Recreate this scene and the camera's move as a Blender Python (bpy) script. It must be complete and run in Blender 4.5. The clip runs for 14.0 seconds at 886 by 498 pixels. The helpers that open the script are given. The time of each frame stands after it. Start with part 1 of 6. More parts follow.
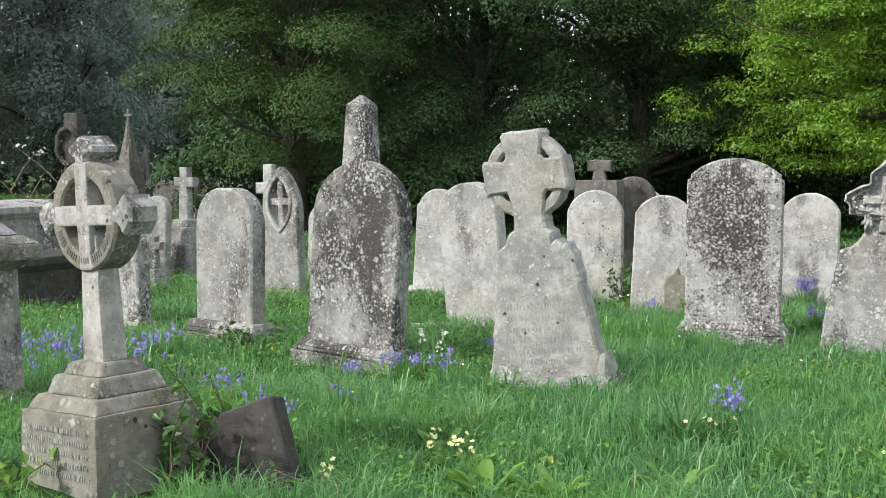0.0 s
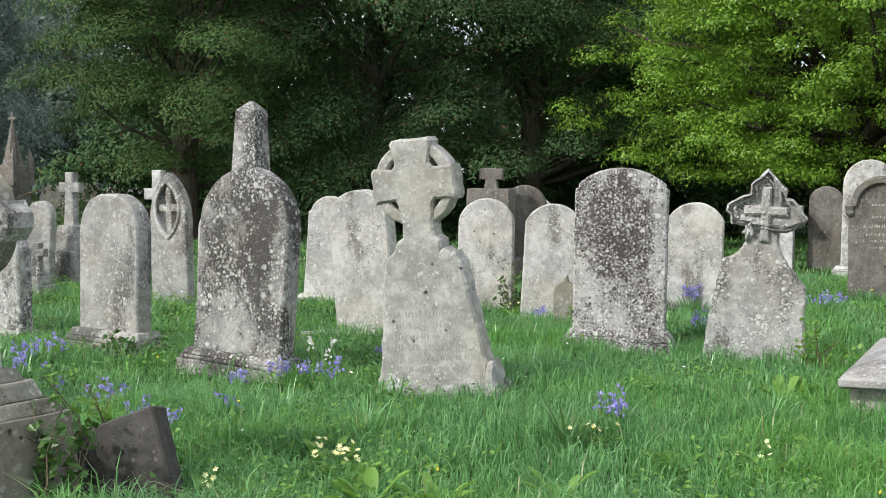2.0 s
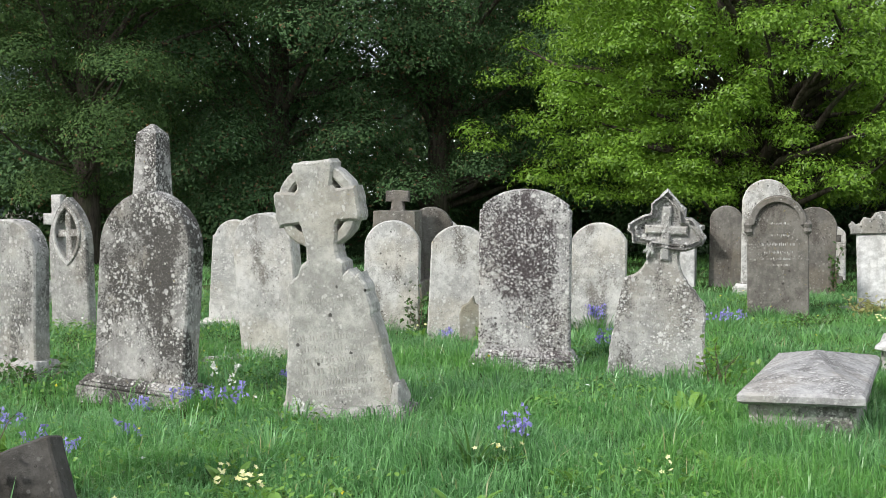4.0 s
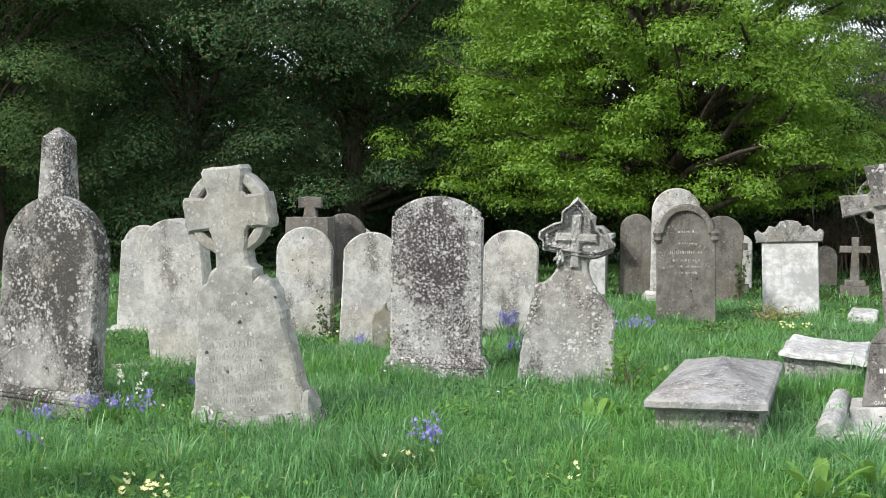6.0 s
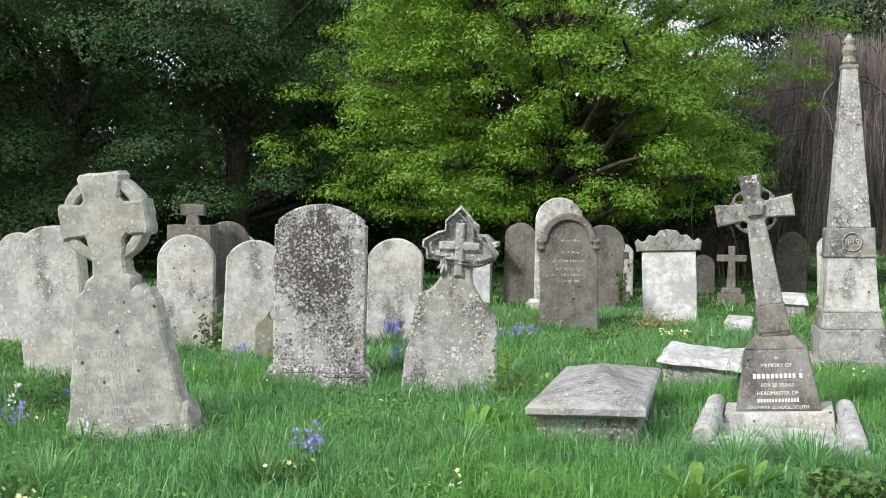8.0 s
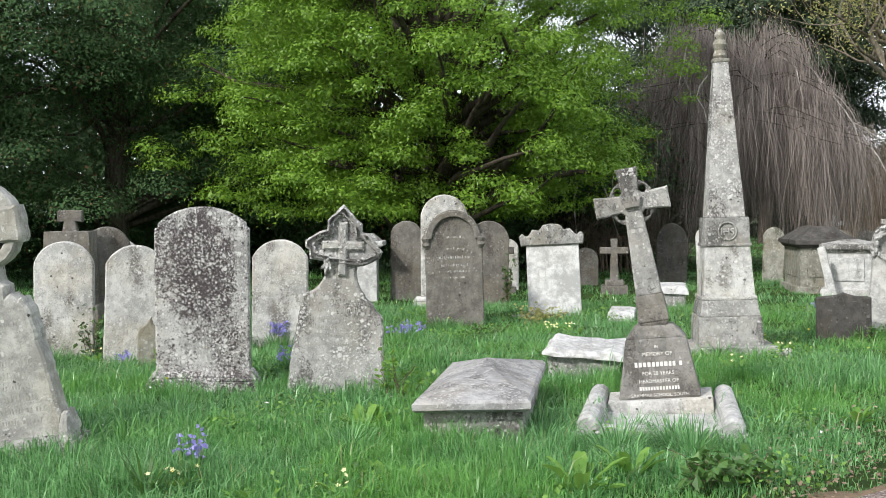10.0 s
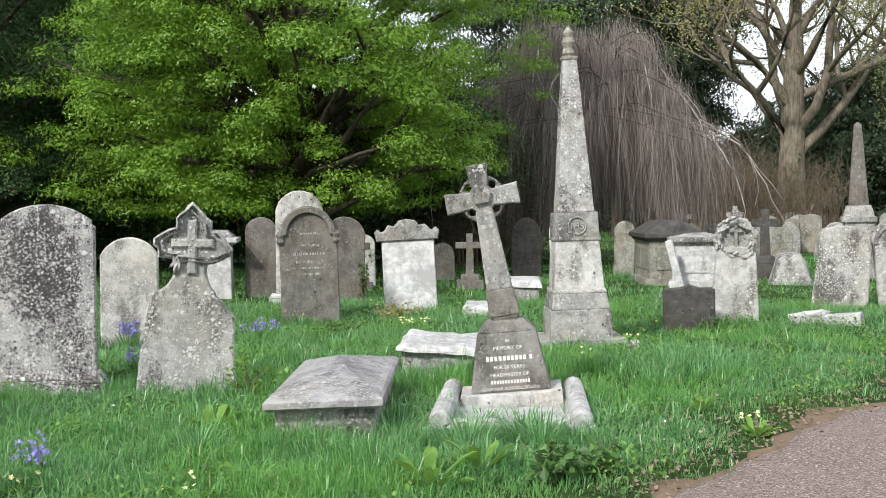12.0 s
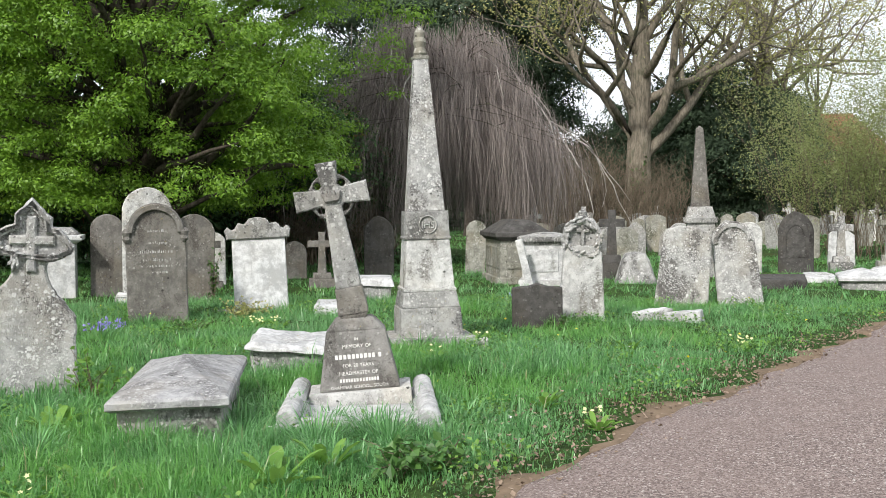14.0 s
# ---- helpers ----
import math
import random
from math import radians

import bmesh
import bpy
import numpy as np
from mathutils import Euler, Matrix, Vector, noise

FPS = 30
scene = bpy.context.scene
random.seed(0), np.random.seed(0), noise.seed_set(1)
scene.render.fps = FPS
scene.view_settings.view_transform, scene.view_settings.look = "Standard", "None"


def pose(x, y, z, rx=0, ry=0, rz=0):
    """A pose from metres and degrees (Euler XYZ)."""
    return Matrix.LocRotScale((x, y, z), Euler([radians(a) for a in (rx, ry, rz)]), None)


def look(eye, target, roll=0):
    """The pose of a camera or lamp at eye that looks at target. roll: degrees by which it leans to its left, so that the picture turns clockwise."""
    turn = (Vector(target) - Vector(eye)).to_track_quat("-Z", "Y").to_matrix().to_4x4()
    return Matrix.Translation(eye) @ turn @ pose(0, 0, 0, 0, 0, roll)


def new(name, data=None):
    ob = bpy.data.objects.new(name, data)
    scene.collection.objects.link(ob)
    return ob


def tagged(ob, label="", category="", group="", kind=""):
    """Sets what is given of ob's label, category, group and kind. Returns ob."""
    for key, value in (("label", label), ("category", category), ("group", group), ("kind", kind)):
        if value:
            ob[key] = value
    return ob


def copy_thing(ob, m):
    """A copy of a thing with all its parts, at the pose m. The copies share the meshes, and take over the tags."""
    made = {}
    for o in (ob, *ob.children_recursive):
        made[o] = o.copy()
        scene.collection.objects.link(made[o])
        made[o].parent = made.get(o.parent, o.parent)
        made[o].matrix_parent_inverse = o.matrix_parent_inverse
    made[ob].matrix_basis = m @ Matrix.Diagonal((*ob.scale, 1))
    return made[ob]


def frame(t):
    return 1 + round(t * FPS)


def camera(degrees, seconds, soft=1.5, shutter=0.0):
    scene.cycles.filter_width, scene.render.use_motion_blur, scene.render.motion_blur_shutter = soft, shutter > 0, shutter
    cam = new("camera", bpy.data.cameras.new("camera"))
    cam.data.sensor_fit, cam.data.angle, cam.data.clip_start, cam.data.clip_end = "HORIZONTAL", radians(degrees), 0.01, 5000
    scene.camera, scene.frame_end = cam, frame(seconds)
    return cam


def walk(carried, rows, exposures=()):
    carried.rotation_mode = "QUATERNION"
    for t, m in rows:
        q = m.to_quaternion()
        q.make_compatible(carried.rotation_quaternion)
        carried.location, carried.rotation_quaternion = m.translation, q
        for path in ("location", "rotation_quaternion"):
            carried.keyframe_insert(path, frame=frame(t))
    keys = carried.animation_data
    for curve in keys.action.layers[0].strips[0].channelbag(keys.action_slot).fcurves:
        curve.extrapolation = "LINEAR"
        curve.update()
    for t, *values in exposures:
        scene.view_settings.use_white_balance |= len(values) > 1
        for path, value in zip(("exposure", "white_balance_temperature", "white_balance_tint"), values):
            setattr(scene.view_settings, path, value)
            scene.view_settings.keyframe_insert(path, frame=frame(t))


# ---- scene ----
cam = camera(39.77, 14.0, soft=0.7)
EYE = 1.5
# seconds, x, y, z, turn to the right, pitch, lean to the right
ROWS = [
    (0.0, -0.0000, 0.0000, 0.0000, -0.000, -3.977, -0.090),
    (0.5, 0.0116, 0.0024, 0.0003, 1.029, -3.991, -0.215),
    (1.0, 0.0249, 0.0039, 0.0004, 2.280, -3.954, -0.401),
    (1.5, 0.0348, 0.0066, -0.0004, 3.515, -3.849, -0.512),
    (2.0, 0.0493, 0.0035, 0.0025, 4.868, -3.606, -0.560),
    (2.5, 0.0597, -0.0014, 0.0027, 6.019, -3.188, -0.448),
    (3.0, 0.0683, -0.0027, 0.0012, 7.208, -2.840, -0.268),
    (5.5, 0.1037, -0.0077, -0.0025, 11.834, -2.281, -0.362),
    (6.0, 0.1074, -0.0123, 0.0016, 13.081, -2.198, -0.502),
    (6.5, 0.1139, -0.0110, 0.0014, 14.334, -2.061, -0.679),
    (7.0, 0.1214, -0.0092, 0.0017, 15.704, -1.907, -0.793),
    (7.5, 0.1263, -0.0087, 0.0016, 16.884, -1.804, -0.839),
    (8.0, 0.1345, -0.0121, -0.0006, 18.361, -1.741, -0.757),
    (10.5, 0.1822, -0.0243, -0.0070, 24.952, -1.832, 0.881),
    (11.0, 0.1936, -0.0252, -0.0056, 26.479, -1.880, 0.965),
    (11.5, 0.2129, -0.0342, 0.0002, 28.160, -1.976, 1.006),
    (12.0, 0.2293, -0.0440, 0.0026, 30.133, -2.108, 0.927),
    (12.5, 0.2439, -0.0568, 0.0019, 32.061, -2.187, 0.683),
    (13.0, 0.2485, -0.0666, -0.0014, 33.964, -2.225, 0.519),
    (13.5, 0.2559, -0.0702, -0.0026, 35.508, -2.239, 0.438),
    (14.0, 0.2583, -0.0714, -0.0051, 36.930, -2.233, 0.500),
]


def aim(x, y, z, turn, pitch, lean):
    return pose(x, y, EYE + z, 0, 0, -turn) @ pose(0, 0, 0, 90 + pitch) @ pose(0, 0, 0, 0, 0, -lean)


walk(cam, [(r[0], aim(*r[1:])) for r in ROWS])

# ---- light ----
SUN_AZ, SUN_EL = -116.0, 38.0      # degrees right of straight ahead, degrees up
scene.view_settings.exposure = 0.34

world = bpy.data.worlds.new("sky")
scene.world = world
world.use_nodes = True
wn, wl = world.node_tree.nodes, world.node_tree.links
wn.clear()
sky = wn.new("ShaderNodeTexSky")
sky.sky_type, sky.sun_disc = "NISHITA", False
sky.sun_elevation, sky.sun_rotation = radians(SUN_EL), radians(SUN_AZ)
sky.air_density, sky.dust_density = 1.0, 3.0
veil = wn.new("ShaderNodeMix")
veil.data_type = "RGBA"
veil.inputs["Factor"].default_value = 0.7
veil.inputs["B"].default_value = (10.4, 10.8, 11.6, 1)
wb = wn.new("ShaderNodeBackground")
wb.inputs["Strength"].default_value = 0.11
wo = wn.new("ShaderNodeOutputWorld")
wl.new(sky.outputs["Color"], veil.inputs["A"])
wl.new(veil.outputs["Result"], wb.inputs["Color"])
wl.new(wb.outputs["Background"], wo.inputs["Surface"])

sun = new("sun", bpy.data.lights.new("sun", "SUN"))
sun.data.energy, sun.data.angle, sun.data.color = 3.2, radians(5), (1.0, 0.965, 0.92)
sa, se = radians(SUN_AZ), radians(SUN_EL)
sun.matrix_world = look((60 * math.sin(sa) * math.cos(se), 60 * math.cos(sa) * math.cos(se), 60 * math.sin(se)), (0, 0, 0))


# ---- materials ----
class Nodes:
    """A small builder for node materials."""

    def __init__(self, name):
        self.mat = bpy.data.materials.new(name)
        self.mat.use_nodes = True
        self.t = self.mat.node_tree
        self.t.nodes.clear()

    def add(self, kind, **sockets):
        n = self.t.nodes.new("ShaderNode" + kind)
        for k, v in sockets.items():
            self.put(n.inputs[k.replace("_", " ")], v)
        return n

    def put(self, socket, v):
        if isinstance(v, bpy.types.NodeSocket):
            self.t.links.new(v, socket)
        else:
            socket.default_value = v

    def coords(self, scale=(1, 1, 1), spread=40.0):
        tc, info = self.add("TexCoord"), self.add("ObjectInfo")
        m = self.add("VectorMath")
        m.operation = "MULTIPLY"
        self.put(m.inputs[0], tc.outputs["Object"])
        m.inputs[1].default_value = scale
        k = self.add("VectorMath")
        k.operation = "MULTIPLY_ADD"
        self.put(k.inputs[0], info.outputs["Random"])
        k.inputs[1].default_value = (spread, spread * 0.7, spread * 1.3)
        self.put(k.inputs[2], m.outputs[0])
        return k.outputs[0]

    def noise(self, vec, scale, detail=4.0, rough=0.55):
        return self.add("TexNoise", Vector=vec, Scale=scale, Detail=detail, Roughness=rough).outputs["Fac"]

    def cells(self, vec, scale, rand=1.0):
        n = self.add("TexVoronoi", Vector=vec, Scale=scale, Randomness=rand)
        return n.outputs["Distance"], n.outputs["Color"]

    def span(self, v, a, b, lo=0.0, hi=1.0):
        n = self.add("MapRange", Value=v)
        n.interpolation_type = "SMOOTHSTEP"
        for k, x in (("From Min", a), ("From Max", b), ("To Min", lo), ("To Max", hi)):
            n.inputs[k].default_value = x
        return n.outputs["Result"]

    def math(self, op, a, b):
        n = self.add("Math")
        n.operation = op
        self.put(n.inputs[0], a)
        self.put(n.inputs[1], b)
        return n.outputs[0]

    def mix(self, f, a, b, how="MIX"):
        n = self.add("Mix")
        n.data_type, n.blend_type = "RGBA", how
        self.put(n.inputs[0], f)
        self.put(n.inputs[6], (*a, 1) if isinstance(a, tuple) else a)
        self.put(n.inputs[7], (*b, 1) if isinstance(b, tuple) else b)
        return n.outputs[2]

    def bump(self, height, strength, distance):
        return self.add("Bump", Height=height, Strength=strength, Distance=distance).outputs["Normal"]

    def surface(self, color, rough, normal=None, specular=0.3, metal=0.0):
        p = self.add("BsdfPrincipled", Roughness=rough, Metallic=metal)
        self.put(p.inputs["Base Color"], (*color, 1) if isinstance(color, tuple) else color)
        p.inputs["Specular IOR Level"].default_value = specular
        if normal is not None:
            self.put(p.inputs["Normal"], normal)
        return p.outputs[0]

    def done(self, shader):
        o = self.add("OutputMaterial")
        self.put(o.inputs["Surface"], shader)
        return self.mat


def stone(name, base, dark, lichen_col=(0.62, 0.61, 0.56), stain=0.5, lichen=0.4, pits=0.3, warm=0.25, streak=0.3, heart=None):
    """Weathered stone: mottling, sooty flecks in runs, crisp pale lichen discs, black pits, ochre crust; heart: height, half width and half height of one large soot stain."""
    n = Nodes(name)
    v, run, thin = n.coords(), n.coords((1.0, 1.0, 0.45)), n.coords((5.0, 5.0, 0.5))
    mid, fine, grit = n.noise(v, 11, 7, 0.72), n.noise(v, 95, 6, 0.78), n.noise(v, 260, 4, 0.8)
    lighter, deeper = tuple(min(1, c * 1.2) for c in base), tuple(c * 0.66 for c in base)
    c = n.mix(n.span(n.math("ADD", n.math("MULTIPLY", mid, 0.6), n.math("MULTIPLY", n.noise(v, 2.3, 5, 0.62), 0.4)), 0.40, 0.60), deeper, lighter)
    c = n.mix(n.span(n.noise(v, 1.9, 4), 0.46, 0.66, 0, warm), c, (base[0] * 0.92, base[1] * 0.78, base[2] * 0.55))
    c = n.mix(n.span(n.noise(thin, 3.0, 5, 0.65), 0.52, 0.66, 0, streak), c, tuple(0.5 * (x + y) for x, y in zip(dark, base)))
    c = n.mix(n.span(grit, 0.36, 0.64, 0.22, 0.0), c, tuple(0.35 * x for x in base))
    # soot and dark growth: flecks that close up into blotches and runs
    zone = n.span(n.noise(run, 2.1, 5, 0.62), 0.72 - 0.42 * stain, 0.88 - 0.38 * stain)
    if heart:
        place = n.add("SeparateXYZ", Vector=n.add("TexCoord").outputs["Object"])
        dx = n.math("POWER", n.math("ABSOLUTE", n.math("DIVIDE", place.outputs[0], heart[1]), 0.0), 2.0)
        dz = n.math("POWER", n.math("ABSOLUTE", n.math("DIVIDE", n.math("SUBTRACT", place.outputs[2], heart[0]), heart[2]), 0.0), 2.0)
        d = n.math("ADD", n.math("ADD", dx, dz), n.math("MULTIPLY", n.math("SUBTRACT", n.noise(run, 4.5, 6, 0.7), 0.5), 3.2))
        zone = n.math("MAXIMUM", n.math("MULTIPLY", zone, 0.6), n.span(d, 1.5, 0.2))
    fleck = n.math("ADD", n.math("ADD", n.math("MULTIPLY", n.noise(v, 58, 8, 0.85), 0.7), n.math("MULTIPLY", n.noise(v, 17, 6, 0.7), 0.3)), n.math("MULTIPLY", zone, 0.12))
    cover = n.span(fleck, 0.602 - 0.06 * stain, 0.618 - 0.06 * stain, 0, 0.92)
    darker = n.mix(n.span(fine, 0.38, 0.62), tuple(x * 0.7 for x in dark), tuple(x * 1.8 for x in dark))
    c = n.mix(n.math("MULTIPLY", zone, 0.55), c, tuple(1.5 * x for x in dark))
    c = n.mix(cover, c, darker)
    # pale lichen: a broken crust and round spots of two sizes
    patch = n.span(n.noise(v, 3.4, 4, 0.6), 0.60 - 0.24 * lichen, 0.70 - 0.2 * lichen)
    crust = n.span(n.math("ADD", n.noise(v, 44, 7, 0.78), n.math("MULTIPLY", patch, 0.09)), 0.655 - 0.06 * lichen, 0.68 - 0.06 * lichen)
    spots = crust
    for scale, most in ((17, 0.36), (36, 0.44)):
        far, tone = n.cells(v, scale)
        pick = n.add("SeparateColor", Color=tone).outputs[0]
        size = n.span(pick, 1.0 - 0.75 * lichen, 1.0, 0, most)
        ragged = n.math("ADD", n.math("SUBTRACT", far, size), n.math("MULTIPLY", n.math("SUBTRACT", fine, 0.5), 0.7))
        disc = n.math("MULTIPLY", n.span(ragged, 0.02, -0.04), n.span(pick, 0.97 - 0.75 * lichen, 1.0 - 0.75 * lichen))
        spots = n.math("MAXIMUM", spots, n.math("MULTIPLY", disc, n.span(patch, 0.0, 0.6, 0.55, 1.0)))
    c = n.mix(n.math("MULTIPLY", spots, 0.93), c, n.mix(n.span(fine, 0.35, 0.65), tuple(0.72 * x for x in lichen_col), lichen_col))
    far3, tone3 = n.cells(v, 19)
    keen = n.add("SeparateColor", Color=tone3).outputs[1]
    wide = n.span(keen, 1.0 - 0.5 * pits, 1.0, 0.0, 0.27)
    hole = n.span(n.math("SUBTRACT", n.math("ADD", far3, n.math("MULTIPLY", n.math("SUBTRACT", fine, 0.5), 0.6)), wide), 0.0, -0.04)
    hole = n.math("MULTIPLY", hole, n.span(keen, 0.99 - 0.5 * pits, 1.0 - 0.5 * pits))
    c = n.mix(n.math("MULTIPLY", hole, 0.85), c, (0.045, 0.043, 0.04))
    gold = n.span(n.math("ADD", n.noise(v, 24, 6, 0.75), n.math("MULTIPLY", n.noise(v, 2.9, 2), 0.2)), 0.76, 0.79)
    c = n.mix(n.math("MULTIPLY", gold, 0.55), c, (0.34, 0.27, 0.08))
    h = n.math("ADD", n.math("MULTIPLY", mid, 0.7), n.math("MULTIPLY", fine, 0.5))
    h = n.math("SUBTRACT", h, n.math("MULTIPLY", hole, 0.9))
    h = n.math("ADD", h, n.math("MULTIPLY", spots, 0.22))
    return n.done(n.surface(c, 0.92, n.bump(h, 1.0, 0.018), 0.2))


LIMESTONE = stone("limestone", (0.38, 0.378, 0.36), (0.085, 0.083, 0.078), (0.70, 0.69, 0.66), stain=0.6, lichen=0.5, pits=0.35)
PALE = stone("pale_limestone", (0.57, 0.568, 0.545), (0.15, 0.14, 0.125), (0.78, 0.775, 0.745), stain=0.52, lichen=0.55, pits=0.28)
ASHEN = stone("ashen_limestone", (0.47, 0.467, 0.435), (0.17, 0.165, 0.15), (0.70, 0.695, 0.66), stain=0.42, lichen=0.4, pits=0.1, streak=0.2)
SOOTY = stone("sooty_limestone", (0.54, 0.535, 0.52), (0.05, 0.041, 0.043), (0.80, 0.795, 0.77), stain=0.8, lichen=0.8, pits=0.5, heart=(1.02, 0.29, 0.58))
STREAKED = stone("streaked_dark_limestone", (0.42, 0.413, 0.395), (0.055, 0.052, 0.048), (0.74, 0.73, 0.70), stain=0.7, lichen=0.66, pits=0.2, streak=0.75)
SPOTTED = stone("spotted_limestone", (0.45, 0.447, 0.43), (0.085, 0.08, 0.075), (0.80, 0.795, 0.77), stain=0.6, lichen=0.72, pits=0.55)
BROWN = stone("brown_sandstone", (0.19, 0.18, 0.162), (0.07, 0.063, 0.055), (0.42, 0.41, 0.37), stain=0.55, lichen=0.2, pits=0.1, warm=0.35, streak=0.6)
GRANITE = stone("weathered_grey_granite", (0.26, 0.252, 0.235), (0.085, 0.08, 0.072), (0.46, 0.45, 0.42), stain=0.55, lichen=0.25, pits=0.1, warm=0.3, streak=0.5)
DARKSTONE = stone("dark_slate", (0.09, 0.086, 0.08), (0.024, 0.022, 0.02), (0.24, 0.235, 0.22), stain=0.5, lichen=0.15, pits=0.1)
MARBLE = stone("weathered_marble", (0.57, 0.572, 0.565), (0.20, 0.197, 0.18), (0.78, 0.78, 0.76), stain=0.46, lichen=0.35, pits=0.2, warm=0.1, streak=0.4)
WHITE = stone("white_marble", (0.70, 0.703, 0.70), (0.26, 0.258, 0.24), (0.80, 0.80, 0.78), stain=0.3, lichen=0.25, pits=0.1, warm=0.08, streak=0.45)
GREENED = stone("algae_stained_stone", (0.31, 0.306, 0.265), (0.085, 0.085, 0.062), (0.62, 0.61, 0.56), stain=0.5, lichen=0.4, pits=0.2, warm=0.4, streak=0.5)
SLABTOP = stone("lichened_slab_stone", (0.40, 0.398, 0.397), (0.13, 0.127, 0.125), (0.66, 0.655, 0.64), stain=0.5, lichen=0.55, pits=0.1)


def plain(name, color, rough=0.8, speck=0.3, scale=60.0):
    n = Nodes(name)
    v = n.coords()
    a, b = n.noise(v, scale, 4, 0.7), n.noise(v, scale * 0.12, 3)
    c = n.mix(n.span(a, 0.3, 0.7, 0, speck), color, tuple(x * 0.45 for x in color))
    c = n.mix(n.span(b, 0.35, 0.7, 0, speck), c, tuple(min(1, x * 1.35) for x in color))
    return n.done(n.surface(c, rough, n.bump(a, 0.5, 0.01), 0.25))


CUT = plain("worn_cut_letters", (0.17, 0.165, 0.145), 0.95, 0.6, 30)
FAINT = plain("faint_cut_letters", (0.34, 0.335, 0.305), 0.95, 0.7, 30)
LEADED = plain("white_painted_letters", (0.68, 0.67, 0.63), 0.6, 0.5, 40)


def leaf(name, a, b, through_light=0.35, rough=0.5, dry=None, dry_amount=0.0, specular=0.35, patches=None):
    """Leaves or blades, each of its own tone."""
    n = Nodes(name)
    pick = n.add("NewGeometry").outputs["Random Per Island"]
    v = n.coords(spread=0.0)
    c = n.mix(pick, a, b)
    c = n.mix(n.span(n.noise(v, 1.3, 3), 0.35, 0.68, 0, 0.4), c, tuple(0.6 * (x + y) for x, y in zip(a, b)))
    if patches:
        c = n.mix(n.span(n.noise(v, 0.55, 4, 0.6), 0.47, 0.62, 0, 0.6), c, patches[0])
        c = n.mix(n.span(n.noise(v, 2.4, 4, 0.6), 0.54, 0.66, 0, 0.55), c, patches[1])
    if dry:
        odd = n.math("FRACT", n.math("MULTIPLY", pick, 37.7), 0.0)
        c = n.mix(n.span(odd, 1 - dry_amount - 0.01, 1 - dry_amount + 0.01), c, dry)
    s = n.surface(c, rough, None, specular)
    tr = n.add("BsdfTranslucent", Color=n.mix(0.5, c, tuple(min(1, 1.5 * x) for x in b)))
    m = n.add("MixShader", Fac=through_light)
    n.put(m.inputs[1], s)
    n.put(m.inputs[2], tr.outputs[0])
    return n.done(m.outputs[0])


GRASS = leaf("meadow_grass", (0.022, 0.085, 0.02), (0.215, 0.45, 0.17), 0.3, 0.34, (0.30, 0.29, 0.14), 0.018, 0.45, ((0.13, 0.32, 0.04), (0.05, 0.18, 0.05)))
BROADLEAF = leaf("broad_weed_leaves", (0.10, 0.22, 0.035), (0.20, 0.36, 0.07), 0.35, 0.45)
DARKLEAF = leaf("dark_weed_leaves", (0.04, 0.10, 0.024), (0.10, 0.205, 0.05), 0.3, 0.45)
IVYLEAF = leaf("ivy_leaves", (0.03, 0.075, 0.018), (0.085, 0.17, 0.04), 0.25, 0.35)
YEWLEAF = leaf("yew_foliage", (0.026, 0.06, 0.026), (0.085, 0.155, 0.058), 0.1, 0.7, (0.14, 0.085, 0.045), 0.05, 0.12)
LAURELLEAF = leaf("light_evergreen_foliage", (0.022, 0.052, 0.018), (0.09, 0.155, 0.045), 0.1, 0.7, (0.14, 0.08, 0.035), 0.02, 0.12)
OAKLEAF = leaf("spring_leaves", (0.07, 0.155, 0.015), (0.20, 0.345, 0.035), 0.3, 0.45)
# paler and bluer than the needles: distance haze is put into the colour
PINELEAF = leaf("hazed_blue_conifer_foliage", (0.12, 0.165, 0.15), (0.22, 0.28, 0.25), 0.2, 0.8, None, 0.0, 0.08)
FIRLEAF = leaf("dark_conifer_foliage", (0.04, 0.062, 0.04), (0.09, 0.13, 0.075), 0.15, 0.8, None, 0.0, 0.1)
WILLOWLEAF = leaf("pale_willow_leaves", (0.16, 0.20, 0.07), (0.30, 0.34, 0.14), 0.4, 0.5)
SPARSELEAF = leaf("young_yellow_leaves", (0.22, 0.23, 0.08), (0.44, 0.43, 0.17), 0.4, 0.5)
BLUEBELL = leaf("bluebell_petals", (0.22, 0.19, 0.56), (0.42, 0.38, 0.80), 0.3, 0.5)
PRIMROSE = leaf("primrose_petals", (0.75, 0.70, 0.33), (0.85, 0.82, 0.50), 0.3, 0.6)
CELANDINE = leaf("yellow_petals", (0.75, 0.55, 0.02), (0.85, 0.68, 0.05), 0.2, 0.4)
WHITEPETAL = leaf("white_petals", (0.7, 0.7, 0.66), (0.85, 0.85, 0.82), 0.3, 0.5)
DEADLEAF = leaf("fallen_brown_leaves", (0.12, 0.08, 0.055), (0.34, 0.26, 0.19), 0.1, 0.8)


def bark(name, a, b):
    n = Nodes(name)
    v = n.coords((1, 1, 0.2))
    f = n.noise(v, 14, 5, 0.7)
    g = n.noise(n.coords(), 2.5, 3)
    c = n.mix(n.span(f, 0.35, 0.65), a, b)
    c = n.mix(n.span(g, 0.5, 0.7, 0, 0.5), c, (0.07, 0.085, 0.045))
    return n.done(n.surface(c, 0.9, n.bump(f, 0.8, 0.03), 0.15))


